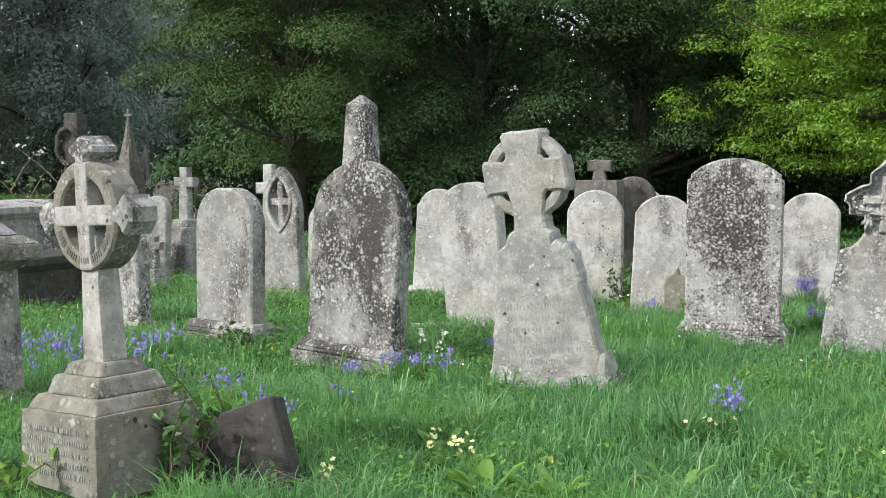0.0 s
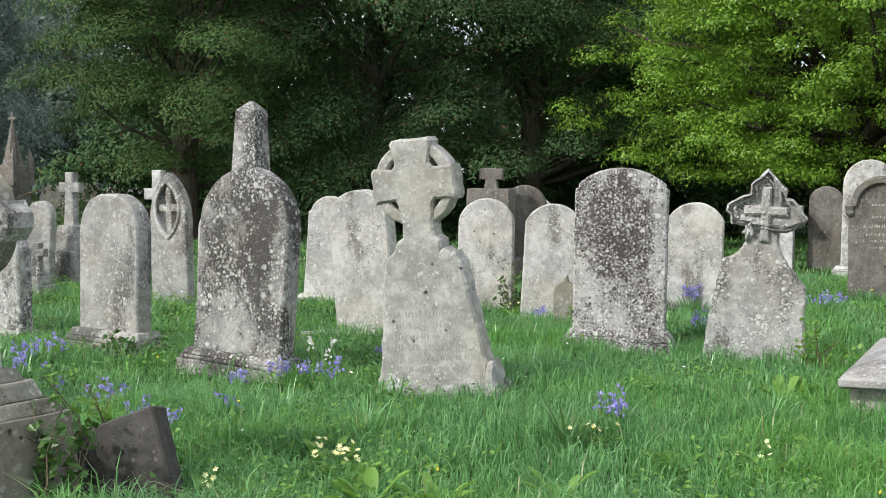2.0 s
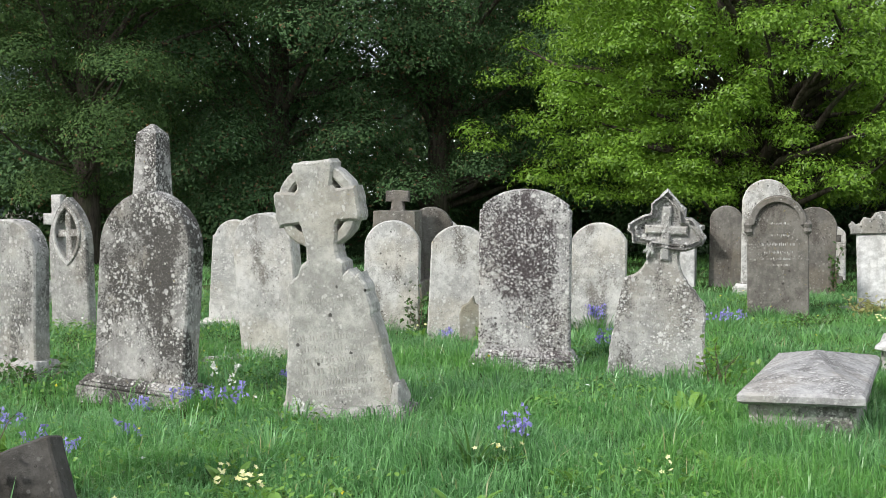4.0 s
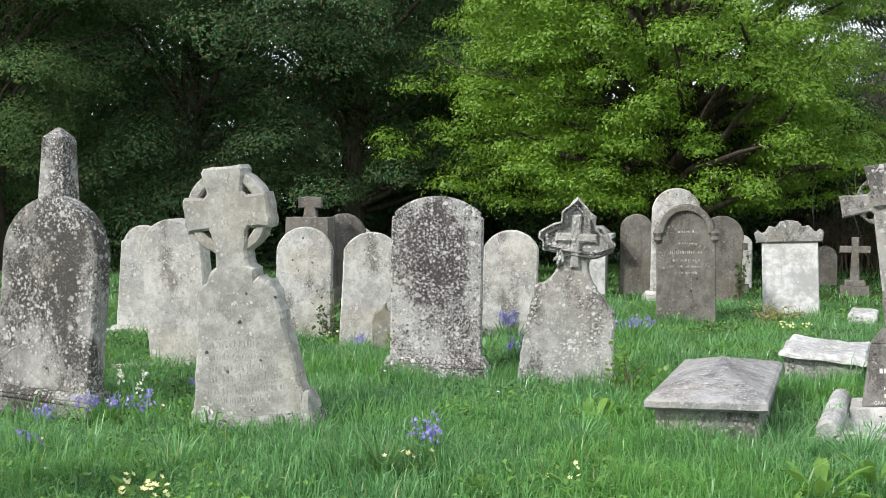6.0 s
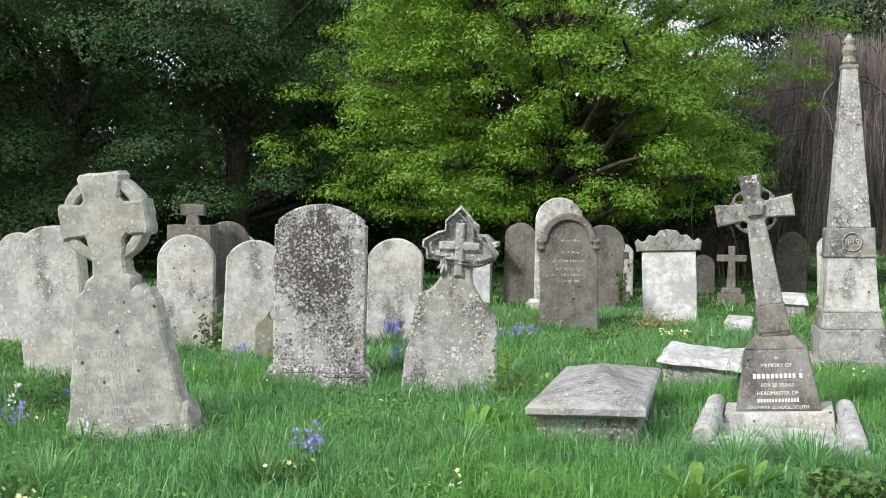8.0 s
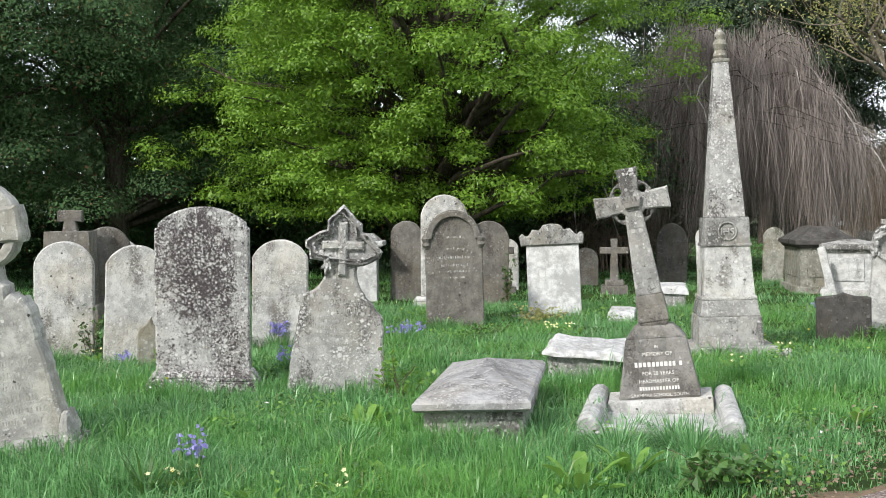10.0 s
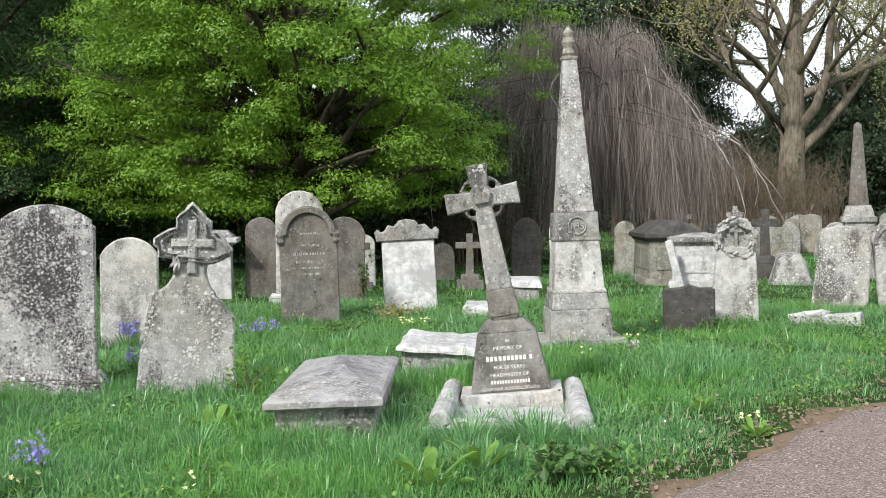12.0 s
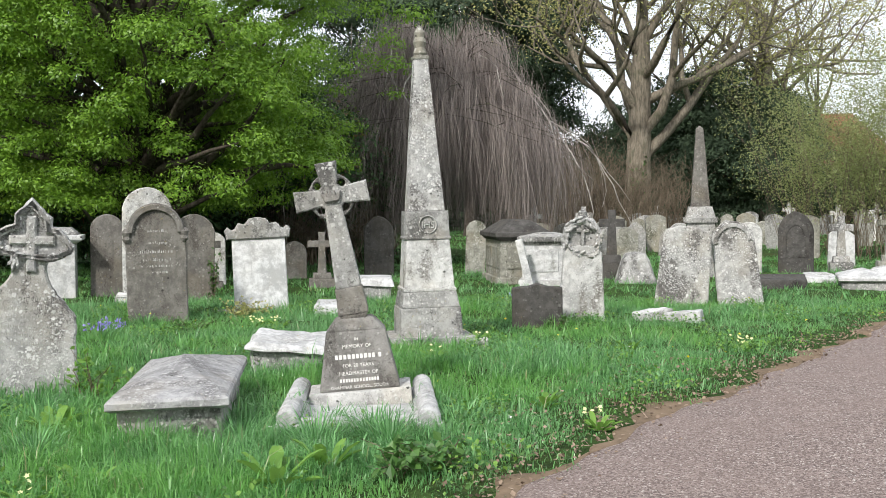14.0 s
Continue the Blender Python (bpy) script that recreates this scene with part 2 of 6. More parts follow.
BARK = bark("dark_bark", (0.035, 0.028, 0.022), (0.09, 0.075, 0.06))
OAKBARK = bark("oak_bark", (0.12, 0.105, 0.08), (0.26, 0.225, 0.175))
TWIG = leaf("weeping_twigs", (0.075, 0.06, 0.055), (0.33, 0.285, 0.26), 0.1, 0.75)
PALESHOOT = bark("pale_grey_shoots", (0.22, 0.20, 0.18), (0.45, 0.42, 0.38))
SCRUB = bark("scrub_twigs", (0.11, 0.085, 0.06), (0.23, 0.185, 0.135))


def ground_material():
    n = Nodes("turf_soil")
    v = n.coords(spread=0.0)
    a, b, f = n.noise(v, 0.8, 4), n.noise(v, 6, 5, 0.65), n.noise(v, 60, 4, 0.7)
    # very dark tones: shadow down among the blades is put into the soil colour
    c = n.mix(n.span(b, 0.35, 0.65), (0.028, 0.055, 0.014), (0.055, 0.11, 0.025))
    c = n.mix(n.span(a, 0.55, 0.7, 0, 0.5), c, (0.10, 0.10, 0.045))
    c = n.mix(n.span(f, 0.45, 0.7, 0, 0.5), c, (0.04, 0.034, 0.022))
    return n.done(n.surface(c, 0.95, n.bump(n.math("ADD", b, f), 1.0, 0.03), 0.1))


def path_material():
    n = Nodes("reddish_gravel_tarmac")
    v = n.coords(spread=0.0)
    d, tone = n.cells(v, 95)
    pick = n.add("SeparateColor", Color=tone).outputs[0]
    f, b = n.noise(v, 200, 3, 0.7), n.noise(v, 0.9, 4, 0.6)
    c = n.mix(n.span(pick, 0.15, 0.85), (0.115, 0.085, 0.076), (0.29, 0.235, 0.21))
    c = n.mix(n.span(pick, 0.93, 0.97), c, (0.48, 0.44, 0.40))
    c = n.mix(n.span(b, 0.35, 0.7, 0, 0.4), c, (0.23, 0.175, 0.155))
    c = n.mix(n.span(f, 0.55, 0.7, 0, 0.4), c, (0.045, 0.034, 0.03))
    return n.done(n.surface(c, 0.88, n.bump(n.math("SUBTRACT", f, d), 0.7, 0.006), 0.25))


TURF, GRAVEL = ground_material(), path_material()
SOIL = plain("bare_brown_soil", (0.16, 0.115, 0.075), 0.95, 0.6, 25)
ROOFTILE = plain("red_roof_tiles", (0.26, 0.10, 0.06), 0.85, 0.4, 8)
BRICK = plain("house_brickwork", (0.28, 0.16, 0.11), 0.9, 0.4, 12)
GLASS = plain("dim_window_glass", (0.05, 0.06, 0.07), 0.15, 0.1, 3)


# ---- mesh helpers ----
def mesh_np(name, verts, sizes, loops, mat, smooth=False):
    """A mesh from arrays: corner counts of the faces, and their corners in a row."""
    me = bpy.data.meshes.new(name)
    verts, sizes, loops = np.asarray(verts, np.float32), np.asarray(sizes, np.int32), np.asarray(loops, np.int32)
    me.vertices.add(len(verts))
    me.vertices.foreach_set("co", verts.ravel())
    me.loops.add(len(loops))
    me.loops.foreach_set("vertex_index", loops)
    me.polygons.add(len(sizes))
    me.polygons.foreach_set("loop_start", np.concatenate([[0], np.cumsum(sizes)[:-1]]).astype(np.int32))
    me.polygons.foreach_set("use_smooth", np.full(len(sizes), smooth))
    me.update(calc_edges=True)
    me.materials.append(mat)
    return me


def thing(name, m, label, category, group="", kind=""):
    e = new(name)
    e.empty_display_size = 0.2
    e.matrix_world = m
    return tagged(e, label, category, group, kind)


def part(name, bm, material, parent, label="", smooth=False):
    """Links a bmesh as one mesh object under a thing or a part."""
    me = bpy.data.meshes.new(name)
    bmesh.ops.recalc_face_normals(bm, faces=bm.faces)
    if smooth:
        for f in bm.faces:
            f.smooth = True
    bm.to_mesh(me)
    bm.free()
    me.materials.append(material)
    ob = new(name, me)
    ob.parent = parent
    return tagged(ob, label)


def part_np(name, me, parent, label=""):
    ob = new(name, me)
    ob.parent = parent
    return tagged(ob, label, kind="stuff" if name in ("foliage", "blossom", "stalkwork", "blade_cluster", "crown", "twig_curtain", "branchwork", "grass_clump") else "")


def wob(x, y, z, s, k=0.0):
    return noise.noise(Vector((x * s + k, y * s - k, z * s + 2 * k)))


def roughen(bm, amount, seed, scale=9.0):
    """Worn, slightly uneven stone."""
    for v in bm.verts:
        c = v.co
        v.co = c + Vector((wob(c.x, c.y, c.z, scale, seed), wob(c.x, c.y, c.z, scale, seed + 5), wob(c.x, c.y, c.z, scale, seed + 9))) * amount


def resample(pts, step):
    out = []
    for (x0, z0), (x1, z1) in zip(pts, pts[1:] + pts[:1]):
        k = max(1, int(round(math.hypot(x1 - x0, z1 - z0) / step)))
        out += [(x0 + (x1 - x0) * i / k, z0 + (z1 - z0) * i / k) for i in range(k)]
    return out


def area2(pts):
    return sum(a[0] * b[1] - b[0] * a[1] for a, b in zip(pts, pts[1:] + pts[:1]))


def inset_ring(pts, d):
    """The closed outline moved inwards by d (outlines run anticlockwise)."""
    out, n = [], len(pts)
    for i in range(n):
        (ax, az), (bx, bz), (cx, cz) = pts[i - 1], pts[i], pts[(i + 1) % n]
        e1, e2 = Vector((bx - ax, bz - az)), Vector((cx - bx, cz - bz))
        if e1.length < 1e-9 or e2.length < 1e-9:
            out.append((bx, bz))
            continue
        e1.normalize(), e2.normalize()
        n1, n2 = Vector((-e1.y, e1.x)), Vector((-e2.y, e2.x))
        s = n1 + n2
        if s.length < 1e-6:
            s = n1
        s.normalize()
        k = d / max(0.45, s.dot(n1))
        out.append((bx + s.x * k, bz + s.y * k))
    return out


def slab(outline, thick, bevel=0.012, holes=(), y=0.0, wear=0.004, seed=0.0, step=0.035, fine=True):
    """An upright stone plate: an outline in x and z, its edges rounded and worn, with openings through it."""
    bm = bmesh.new()
    loops = []
    for k, pts in enumerate([outline, *holes]):
        pts = list(pts)
        if (area2(pts) < 0) != (k > 0):
            pts.reverse()
        if fine:
            pts = resample(pts, step)
            pts = [(px + wear * wob(px, 0, pz, 14, seed) + 0.5 * wear * wob(px, 1, pz, 45, seed),
                    pz + wear * wob(px, 2, pz, 14, seed + 3)) for px, pz in pts]
        loops.append((pts, inset_ring(pts, bevel)))
    for side in (-1, 1):
        edges = []
        for pts, ins in loops:
            vs = [bm.verts.new((px, y + side * thick / 2, pz)) for px, pz in ins]
            edges += [bm.edges.new((vs[i - 1], vs[i])) for i in range(len(vs))]
        bmesh.ops.triangle_fill(bm, edges=edges, use_beauty=True)
    bm.verts.ensure_lookup_table()
    start = {}
    i = 0
    for side in (-1, 1):
        for k, (pts, ins) in enumerate(loops):
            start[side, k] = i
            i += len(pts)
    for k, (pts, ins) in enumerate(loops):
        n = len(pts)
        rings = [[bm.verts[start[-1, k] + j] for j in range(n)]]
        rings.append([bm.verts.new((px, y - thick / 2 + bevel, pz)) for px, pz in pts])
        rings.append([bm.verts.new((px, y + thick / 2 - bevel, pz)) for px, pz in pts])
        bm.verts.ensure_lookup_table()
        rings.append([bm.verts[start[1, k] + j] for j in range(n)])
        for a, b in zip(rings, rings[1:]):
            for j in range(n):
                bm.faces.new((a[j - 1], a[j], b[j], b[j - 1]))
    return bm


def block(w, d, h, z=0.0, x=0.0, y=0.0, top=None, bevel=0.012, wear=0.004, seed=0.0, cuts=3):
    """A worn stone block; top: width and depth at its upper face where it tapers."""
    bm = bmesh.new()
    tw, td = top or (w, d)
    bmesh.ops.create_cube(bm, size=1)
    for v in bm.verts:
        up = v.co.z > 0
        v.co = ((tw if up else w) * v.co.x, (td if up else d) * v.co.y, h * (v.co.z + 0.5))
    bmesh.ops.bevel(bm, geom=bm.edges[:], offset=bevel, segments=2, affect="EDGES", profile=0.6)
    if cuts:
        bmesh.ops.subdivide_edges(bm, edges=[e for e in bm.edges if e.calc_length() > 0.12], cuts=cuts, use_grid_fill=True)
    roughen(bm, wear, seed + z)
    bmesh.ops.translate(bm, verts=bm.verts, vec=(x, y, z))
    return bm


def lathe(profile, x=0.0, y=0.0, segs=16, square=False):
    """A turned (or, square, four-sided) shape from radius and height pairs."""
    bm = bmesh.new()
    n = 4 if square else segs
    rings = []
    for r, z in profile:
        k = r * (math.sqrt(2) if square else 1)
        rings.append([bm.verts.new((x + k * math.cos(2 * math.pi * (i + 0.5) / n), y + k * math.sin(2 * math.pi * (i + 0.5) / n), z)) for i in range(n)])
    for a, b in zip(rings, rings[1:]):
        for j in range(n):
            bm.faces.new((a[j - 1], a[j], b[j], b[j - 1]))
    bm.faces.new(rings[0])
    bm.faces.new(rings[-1])
    if square:
        bmesh.ops.bevel(bm, geom=bm.edges[:], offset=0.006, segments=1, affect="EDGES")
    return bm


def join(*bms):
    """Several bmeshes as one."""
    out = bms[0]
    for b in bms[1:]:
        me = bpy.data.meshes.new("join")
        b.to_mesh(me)
        b.free()
        out.from_mesh(me)
        bpy.data.meshes.remove(me)
    return out


def tube(path, radii, segs=6):
    """A tapered round limb along points, as arrays."""
    path = [Vector(p) for p in path]
    verts, faces = [], []
    for i, p in enumerate(path):
        d = (path[min(i + 1, len(path) - 1)] - path[max(i - 1, 0)]).normalized()
        a = d.orthogonal().normalized()
        b = d.cross(a)
        for s in range(segs):
            t = 2 * math.pi * s / segs
            verts.append(p + (a * math.cos(t) + b * math.sin(t)) * radii[i])
    for i in range(len(path) - 1):
        for s in range(segs):
            faces.append((i * segs + s, i * segs + (s + 1) % segs, (i + 1) * segs + (s + 1) % segs, (i + 1) * segs + s))
    return verts, faces


def tubes_mesh(name, tubes, mat):
    verts, loops, k = [], [], 0
    for vs, fs in tubes:
        verts += vs
        loops += [c + k for f in fs for c in f]
        k += len(vs)
    return mesh_np(name, np.array([tuple(v) for v in verts]), np.full(len(loops) // 4, 4), loops, mat, True)


def leaves_mesh(name, centres, length, width, mat, rng, droop=0.0, fold=0.25, up=0.35, slim=False, normals=None):
    """Many small folded leaves, one at each centre; slim: needle sprays of one face."""
    n = len(centres)
    d = rng.normal(size=(n, 3))
    d[:, 2] = d[:, 2] * 0.7 - droop
    d /= np.linalg.norm(d, axis=1)[:, None]
    u = rng.normal(size=(n, 3)) + np.array([0, 0, up * 3])
    s = np.cross(d, u)
    s /= np.linalg.norm(s, axis=1)[:, None] + 1e-9
    nn = np.cross(s, d)
    if normals is not None:
        nn = normals + rng.normal(size=(n, 3)) * 0.28
        nn /= np.linalg.norm(nn, axis=1)[:, None] + 1e-9
        d = np.cross(nn, rng.normal(size=(n, 3)))
        d[:, 2] -= droop * 0.5
        d /= np.linalg.norm(d, axis=1)[:, None] + 1e-9
        s = np.cross(d, nn)
    ln = length * rng.uniform(0.6, 1.35, n)[:, None]
    wd = width * rng.uniform(0.6, 1.3, n)[:, None]
    p0 = centres - d * ln / 2
    p2 = centres + d * ln / 2
    if slim:
        verts = np.stack([p0 - s * wd / 2, p0 + s * wd / 2, p2], 1).reshape(-1, 3)
        return mesh_np(name, verts, np.full(n, 3), np.arange(3 * n), mat)
    p1 = centres + s * wd / 2 + nn * wd * fold
    p3 = centres - s * wd / 2 + nn * wd * fold
    verts = np.stack([p0, p1, p2, p3], 1).reshape(-1, 3)
    i = np.arange(n)[:, None] * 4
    loops = np.concatenate([i, i + 1, i + 2, i, i + 2, i + 3], 1).ravel()
    return mesh_np(name, verts, np.full(2 * n, 3), loops, mat)


# ---- ground ----
def swell(x, y):
    """Gentle unevenness of the turf, in metres."""
    level = np.clip((np.abs(y - path_side(x) + 1.4) - 1.5) / 1.2, 0, 1)
    return level * (0.022 * np.sin(1.1 * x + 0.7 * y) + 0.018 * np.sin(1.9 * y - 0.6 * x + 1.0) + 0.012 * np.sin(3.7 * x + 2.9 * y + 2.0))


def path_side(x):
    """The northern edge of the path: y over x."""
    return np.interp(x, [-40, -6, 0, 3, 4.21, 4.91, 5.78, 6.56, 7.81, 10.0, 12.9, 20, 60], [-18, -1.6, 2.05, 3.95, 4.63, 4.99, 5.46, 5.75, 6.19, 7.07, 8.2, 10.6, 22])


def gz(x, y):
    return float(swell(x, y))


def ground_axis(lo, hi, step, far):
    a = list(np.arange(lo, hi, step))
    return np.array(sorted([-1500, -400, -120] + a + [120, 400, 1500] + [lo - 8, lo - 25, hi + 10, hi + 30]))


gx, gy = ground_axis(-14, 36, 0.4, 0), ground_axis(-8, 44, 0.4, 0)
XX, YY = np.meshgrid(gx, gy)
ZZ = swell(XX, YY) * np.clip(1.6 - np.hypot(XX, YY) / 60, 0, 1)
on_path = (YY < path_side(XX) - 0.4) & (YY > path_side(XX) - 2.4)
ZZ = np.where(on_path, -0.06, ZZ)
nx, ny = len(gx), len(gy)
idx = np.arange(nx * ny).reshape(ny, nx)
quads = np.stack([idx[:-1, :-1], idx[:-1, 1:], idx[1:, 1:], idx[1:, :-1]], -1).reshape(-1, 4)
ground = new("ground", mesh_np("ground", np.stack([XX, YY, ZZ], -1).reshape(-1, 3), np.full(len(quads), 4), quads.ravel(), TURF, True))
tagged(ground, "uneven green turf and soil of an old churchyard", "ground", kind="structure")

px = np.arange(-30, 45, 0.2)
py = path_side(px) + 0.05 * np.sin(3.1 * px) + 0.035 * np.sin(7.3 * px + 1)
across = [0.0, -0.06, -0.25, -1.4, -2.6, -2.75]
lift = [-0.03, 0.012, 0.03, 0.045, 0.03, -0.04]
pv = np.stack([np.stack([px, py + a, np.full_like(px, z)], -1) for a, z in zip(across, lift)], 0)
pidx = np.arange(len(px) * len(across)).reshape(len(across), len(px))
pq = np.stack([pidx[:-1, 1:], pidx[:-1, :-1], pidx[1:, :-1], pidx[1:, 1:]], -1).reshape(-1, 4)
road = new("path", mesh_np("path", pv.reshape(-1, 3), np.full(len(pq), 4), pq.ravel(), GRAVEL, True))
tagged(road, "reddish gravel and tarmac cemetery path beside the grass", "path", kind="structure")

vx = np.arange(2.0, 20, 0.08)
vw = 0.16 + 0.10 * np.sin(2.1 * vx) + 0.07 * np.sin(5.7 * vx + 1) + 0.05 * np.sin(13.1 * vx)
vy = path_side(vx) + 0.05 * np.sin(3.1 * vx) + 0.035 * np.sin(7.3 * vx + 1)
vv = np.stack([np.stack([vx, vy - 0.07 + np.clip(vw, 0.05, 1) * f, np.full_like(vx, z)], -1) for f, z in ((0, 0.008), (0.3, 0.02), (0.8, 0.012), (1.3, -0.02))], 0)
vi = np.arange(len(vx) * 4).reshape(4, len(vx))
vq = np.stack([vi[:-1, :-1], vi[:-1, 1:], vi[1:, 1:], vi[1:, :-1]], -1).reshape(-1, 4)
verge = new("verge", mesh_np("verge", vv.reshape(-1, 3), np.full(len(vq), 4), vq.ravel(), SOIL, True))
tagged(verge, "strip of bare brown soil between grass and path", "verge", kind="structure")

# ---- headstone outlines (x, z), anticlockwise from the lower left ----
LOW = -0.18


def arc(cx, cz, r, a0, a1, n=14):
    return [(cx + r * math.cos(radians(a0 + (a1 - a0) * i / n)), cz + r * math.sin(radians(a0 + (a1 - a0) * i / n))) for i in range(n + 1)]


def round_top(w, h, rise, low=LOW, spread=0.0):
    """Straight sides and a segmental arch; spread: extra half width at the foot."""
    r = (w * w / 4 + rise * rise) / (2 * rise)
    a = math.degrees(math.asin(min(1, w / 2 / r)))
    if rise > w / 2:
        a = 180 - a
    return [(-w / 2 - spread, low), (w / 2 + spread, low)] + arc(0, h - r, r, 90 - a, 90 + a, 18)


def pointed_top(w, h, rise, low=LOW):
    """A Gothic arch of two curves."""
    r = (rise * rise + w * w / 4) / w
    cx = w / 2 - r
    a = math.degrees(math.asin(min(1, rise / r)))
    if r < w / 2:
        a = 180 - a
    return [(-w / 2, low), (w / 2, low)] + arc(cx, h - rise, r, 0, a, 12)[:-1] + [(0, h)] + [(-x, z) for x, z in arc(cx, h - rise, r, 0, a, 12)[:-1]][::-1]


def shouldered(w, h, rise, step, drop, low=LOW):
    """An arch narrower than the body, on small square shoulders."""
    up = round_top(w - 2 * step, h, rise, low)[2:]
    z = h - rise - drop
    return [(-w / 2, low), (w / 2, low), (w / 2, z)] + [(w / 2 - step, z + 0.02)] + up + [(-w / 2 + step, z + 0.02), (-w / 2, z)]


def lines(parent, rows, y, mat, seed=0):
    """Writing too worn to read: short bars in rows of (z, half width, height)."""
    rng = random.Random(seed)
    bm = bmesh.new()
    for z, half, high in rows:
        x = -half
        while x < half:
            word = min(rng.uniform(0.03, 0.11), half - x)
            k = x
            while k < x + word:
                lw = high * rng.uniform(0.35, 0.6)
                hh = high * rng.choice((0.7, 0.75, 1.0))
                bmesh.ops.create_cube(bm, size=1, matrix=Matrix.Translation((k + lw / 2, y, z + hh / 2)) @ Matrix.Diagonal((lw * rng.uniform(0.3, 0.75), 0.003, hh, 1)))
                k += lw * 1.15
            x += word + high * 0.7
    tagged(part("inscription", bm, mat, parent), kind="stuff")


def text(parent, words, size, m, mat, depth=0.003, name="lettering"):
    cu = bpy.data.curves.new(name, "FONT")
    cu.body, cu.size, cu.align_x, cu.extrude = words, size, "CENTER", depth
    tmp = bpy.data.objects.new(name, cu)
    scene.collection.objects.link(tmp)
    bpy.context.view_layer.update()
    me = bpy.data.meshes.new_from_object(tmp)
    bpy.data.objects.remove(tmp)
    me.materials.clear()
    me.materials.append(mat)
    ob = new(name, me)
    ob.parent = parent
    ob.matrix_basis = m
    return ob


def headstone(label, x, y, outline, thick, az, mat, lean=0.0, tip=0.0, base=None, writing=None, name="headstone", group="", wear=0.004, holes=(), bevel=0.014, inkmat=None, step=0.035):
    """An upright stone at a plan place; az: the way that its back faces; lean: to its right; tip: towards the front; base: width, depth, height of its plinth."""
    e = thing(name, pose(x, y, gz(x, y), tip, lean, -az), label, "headstone", group)
    seed = x * 1.7 + y * 0.9
    part("stone_plate", slab(outline, thick, bevel, holes, 0, wear, seed, step), mat, e)
    if base:
        bw, bd, bh = base
        part("plinth", join(block(bw, bd, bh * 0.5 + 0.12, -0.12, bevel=0.008, wear=0.003, seed=seed), block(bw * 0.97, bd * 0.9, bh * 0.18, bh * 0.5 + 0.004, bevel=0.01, wear=0.002, seed=seed + 1), block(bw * 0.95, bd * 0.84, bh * 0.3, bh * 0.68 + 0.006, top=(bw * 0.89, bd * 0.66), bevel=0.012, wear=0.003, seed=seed + 2)), mat, e)
    if writing:
        lines(e, writing, -thick / 2, inkmat or FAINT, int(seed * 10))
    return e


# ---- the monuments ----
AZ = 27.0  # the way the graves lie


def celtic_headstone(x, y):
    e = thing("celtic_headstone", pose(x, y, gz(x, y), 2, -6.0, -24), "leaning pale limestone headstone topped with a ringed Celtic cross", "headstone")
    c = 1.435
    out = [(-0.40, LOW), (0.44, LOW), (0.43, 0.12), (0.40, 0.14), (0.285, 0.86), (0.25, 0.97), (0.22, 0.95), (0.175, 1.00), (0.15, 0.985), (0.145, 1.05), (0.115, 1.08),
           (0.11, 1.16), (0.125, c - 0.13), (0.14, c - 0.105), (0.285, c - 0.125), (0.30, c - 0.10), (0.285, c + 0.115), (0.14, c + 0.10), (0.12, c + 0.13),
           (0.15, c + 0.275), (0.13, c + 0.305), (-0.125, c + 0.30), (-0.15, c + 0.27), (-0.12, c + 0.13), (-0.14, c + 0.10), (-0.275, c + 0.12), (-0.30, c + 0.09), (-0.285, c - 0.12), (-0.14, c - 0.105),
           (-0.125, c - 0.13), (-0.11, 1.17), (-0.115, 1.09), (-0.15, 1.06), (-0.19, 0.99), (-0.25, 0.95), (-0.265, 0.88), (-0.375, 0.16), (-0.40, 0.13)]
    part("stone_plate", slab(out, 0.19, 0.016, wear=0.011, seed=3.0, step=0.02), ASHEN, e)
    ring = arc(0, c, 0.285, 0, 360, 44)[:-1]
    hole = arc(0, c, 0.212, 0, 360, 32)[:-1]
    part("cross_ring", slab(ring, 0.15, 0.014, [hole], 0.0, 0.007, 4.0, 0.025), ASHEN, e)
    part("broken_corner", block(0.10, 0.30, 0.20, 0.02, 0.405, 0.0, top=(0.05, 0.24), bevel=0.03, wear=0.02, seed=9), ASHEN, e)
    part("plinth", join(block(0.93, 0.36, 0.17, -0.12, 0.02, seed=4), block(0.89, 0.30, 0.04, 0.05, 0.02, top=(0.86, 0.24), seed=5)), LIMESTONE, e)
    lines(e, [(0.18, 0.26, 0.035), (0.25, 0.29, 0.04), (0.325, 0.25, 0.05), (0.40, 0.24, 0.035), (0.475, 0.23, 0.04), (0.55, 0.24, 0.04), (0.80, 0.2, 0.03)], -0.096, FAINT, 7)
    return e


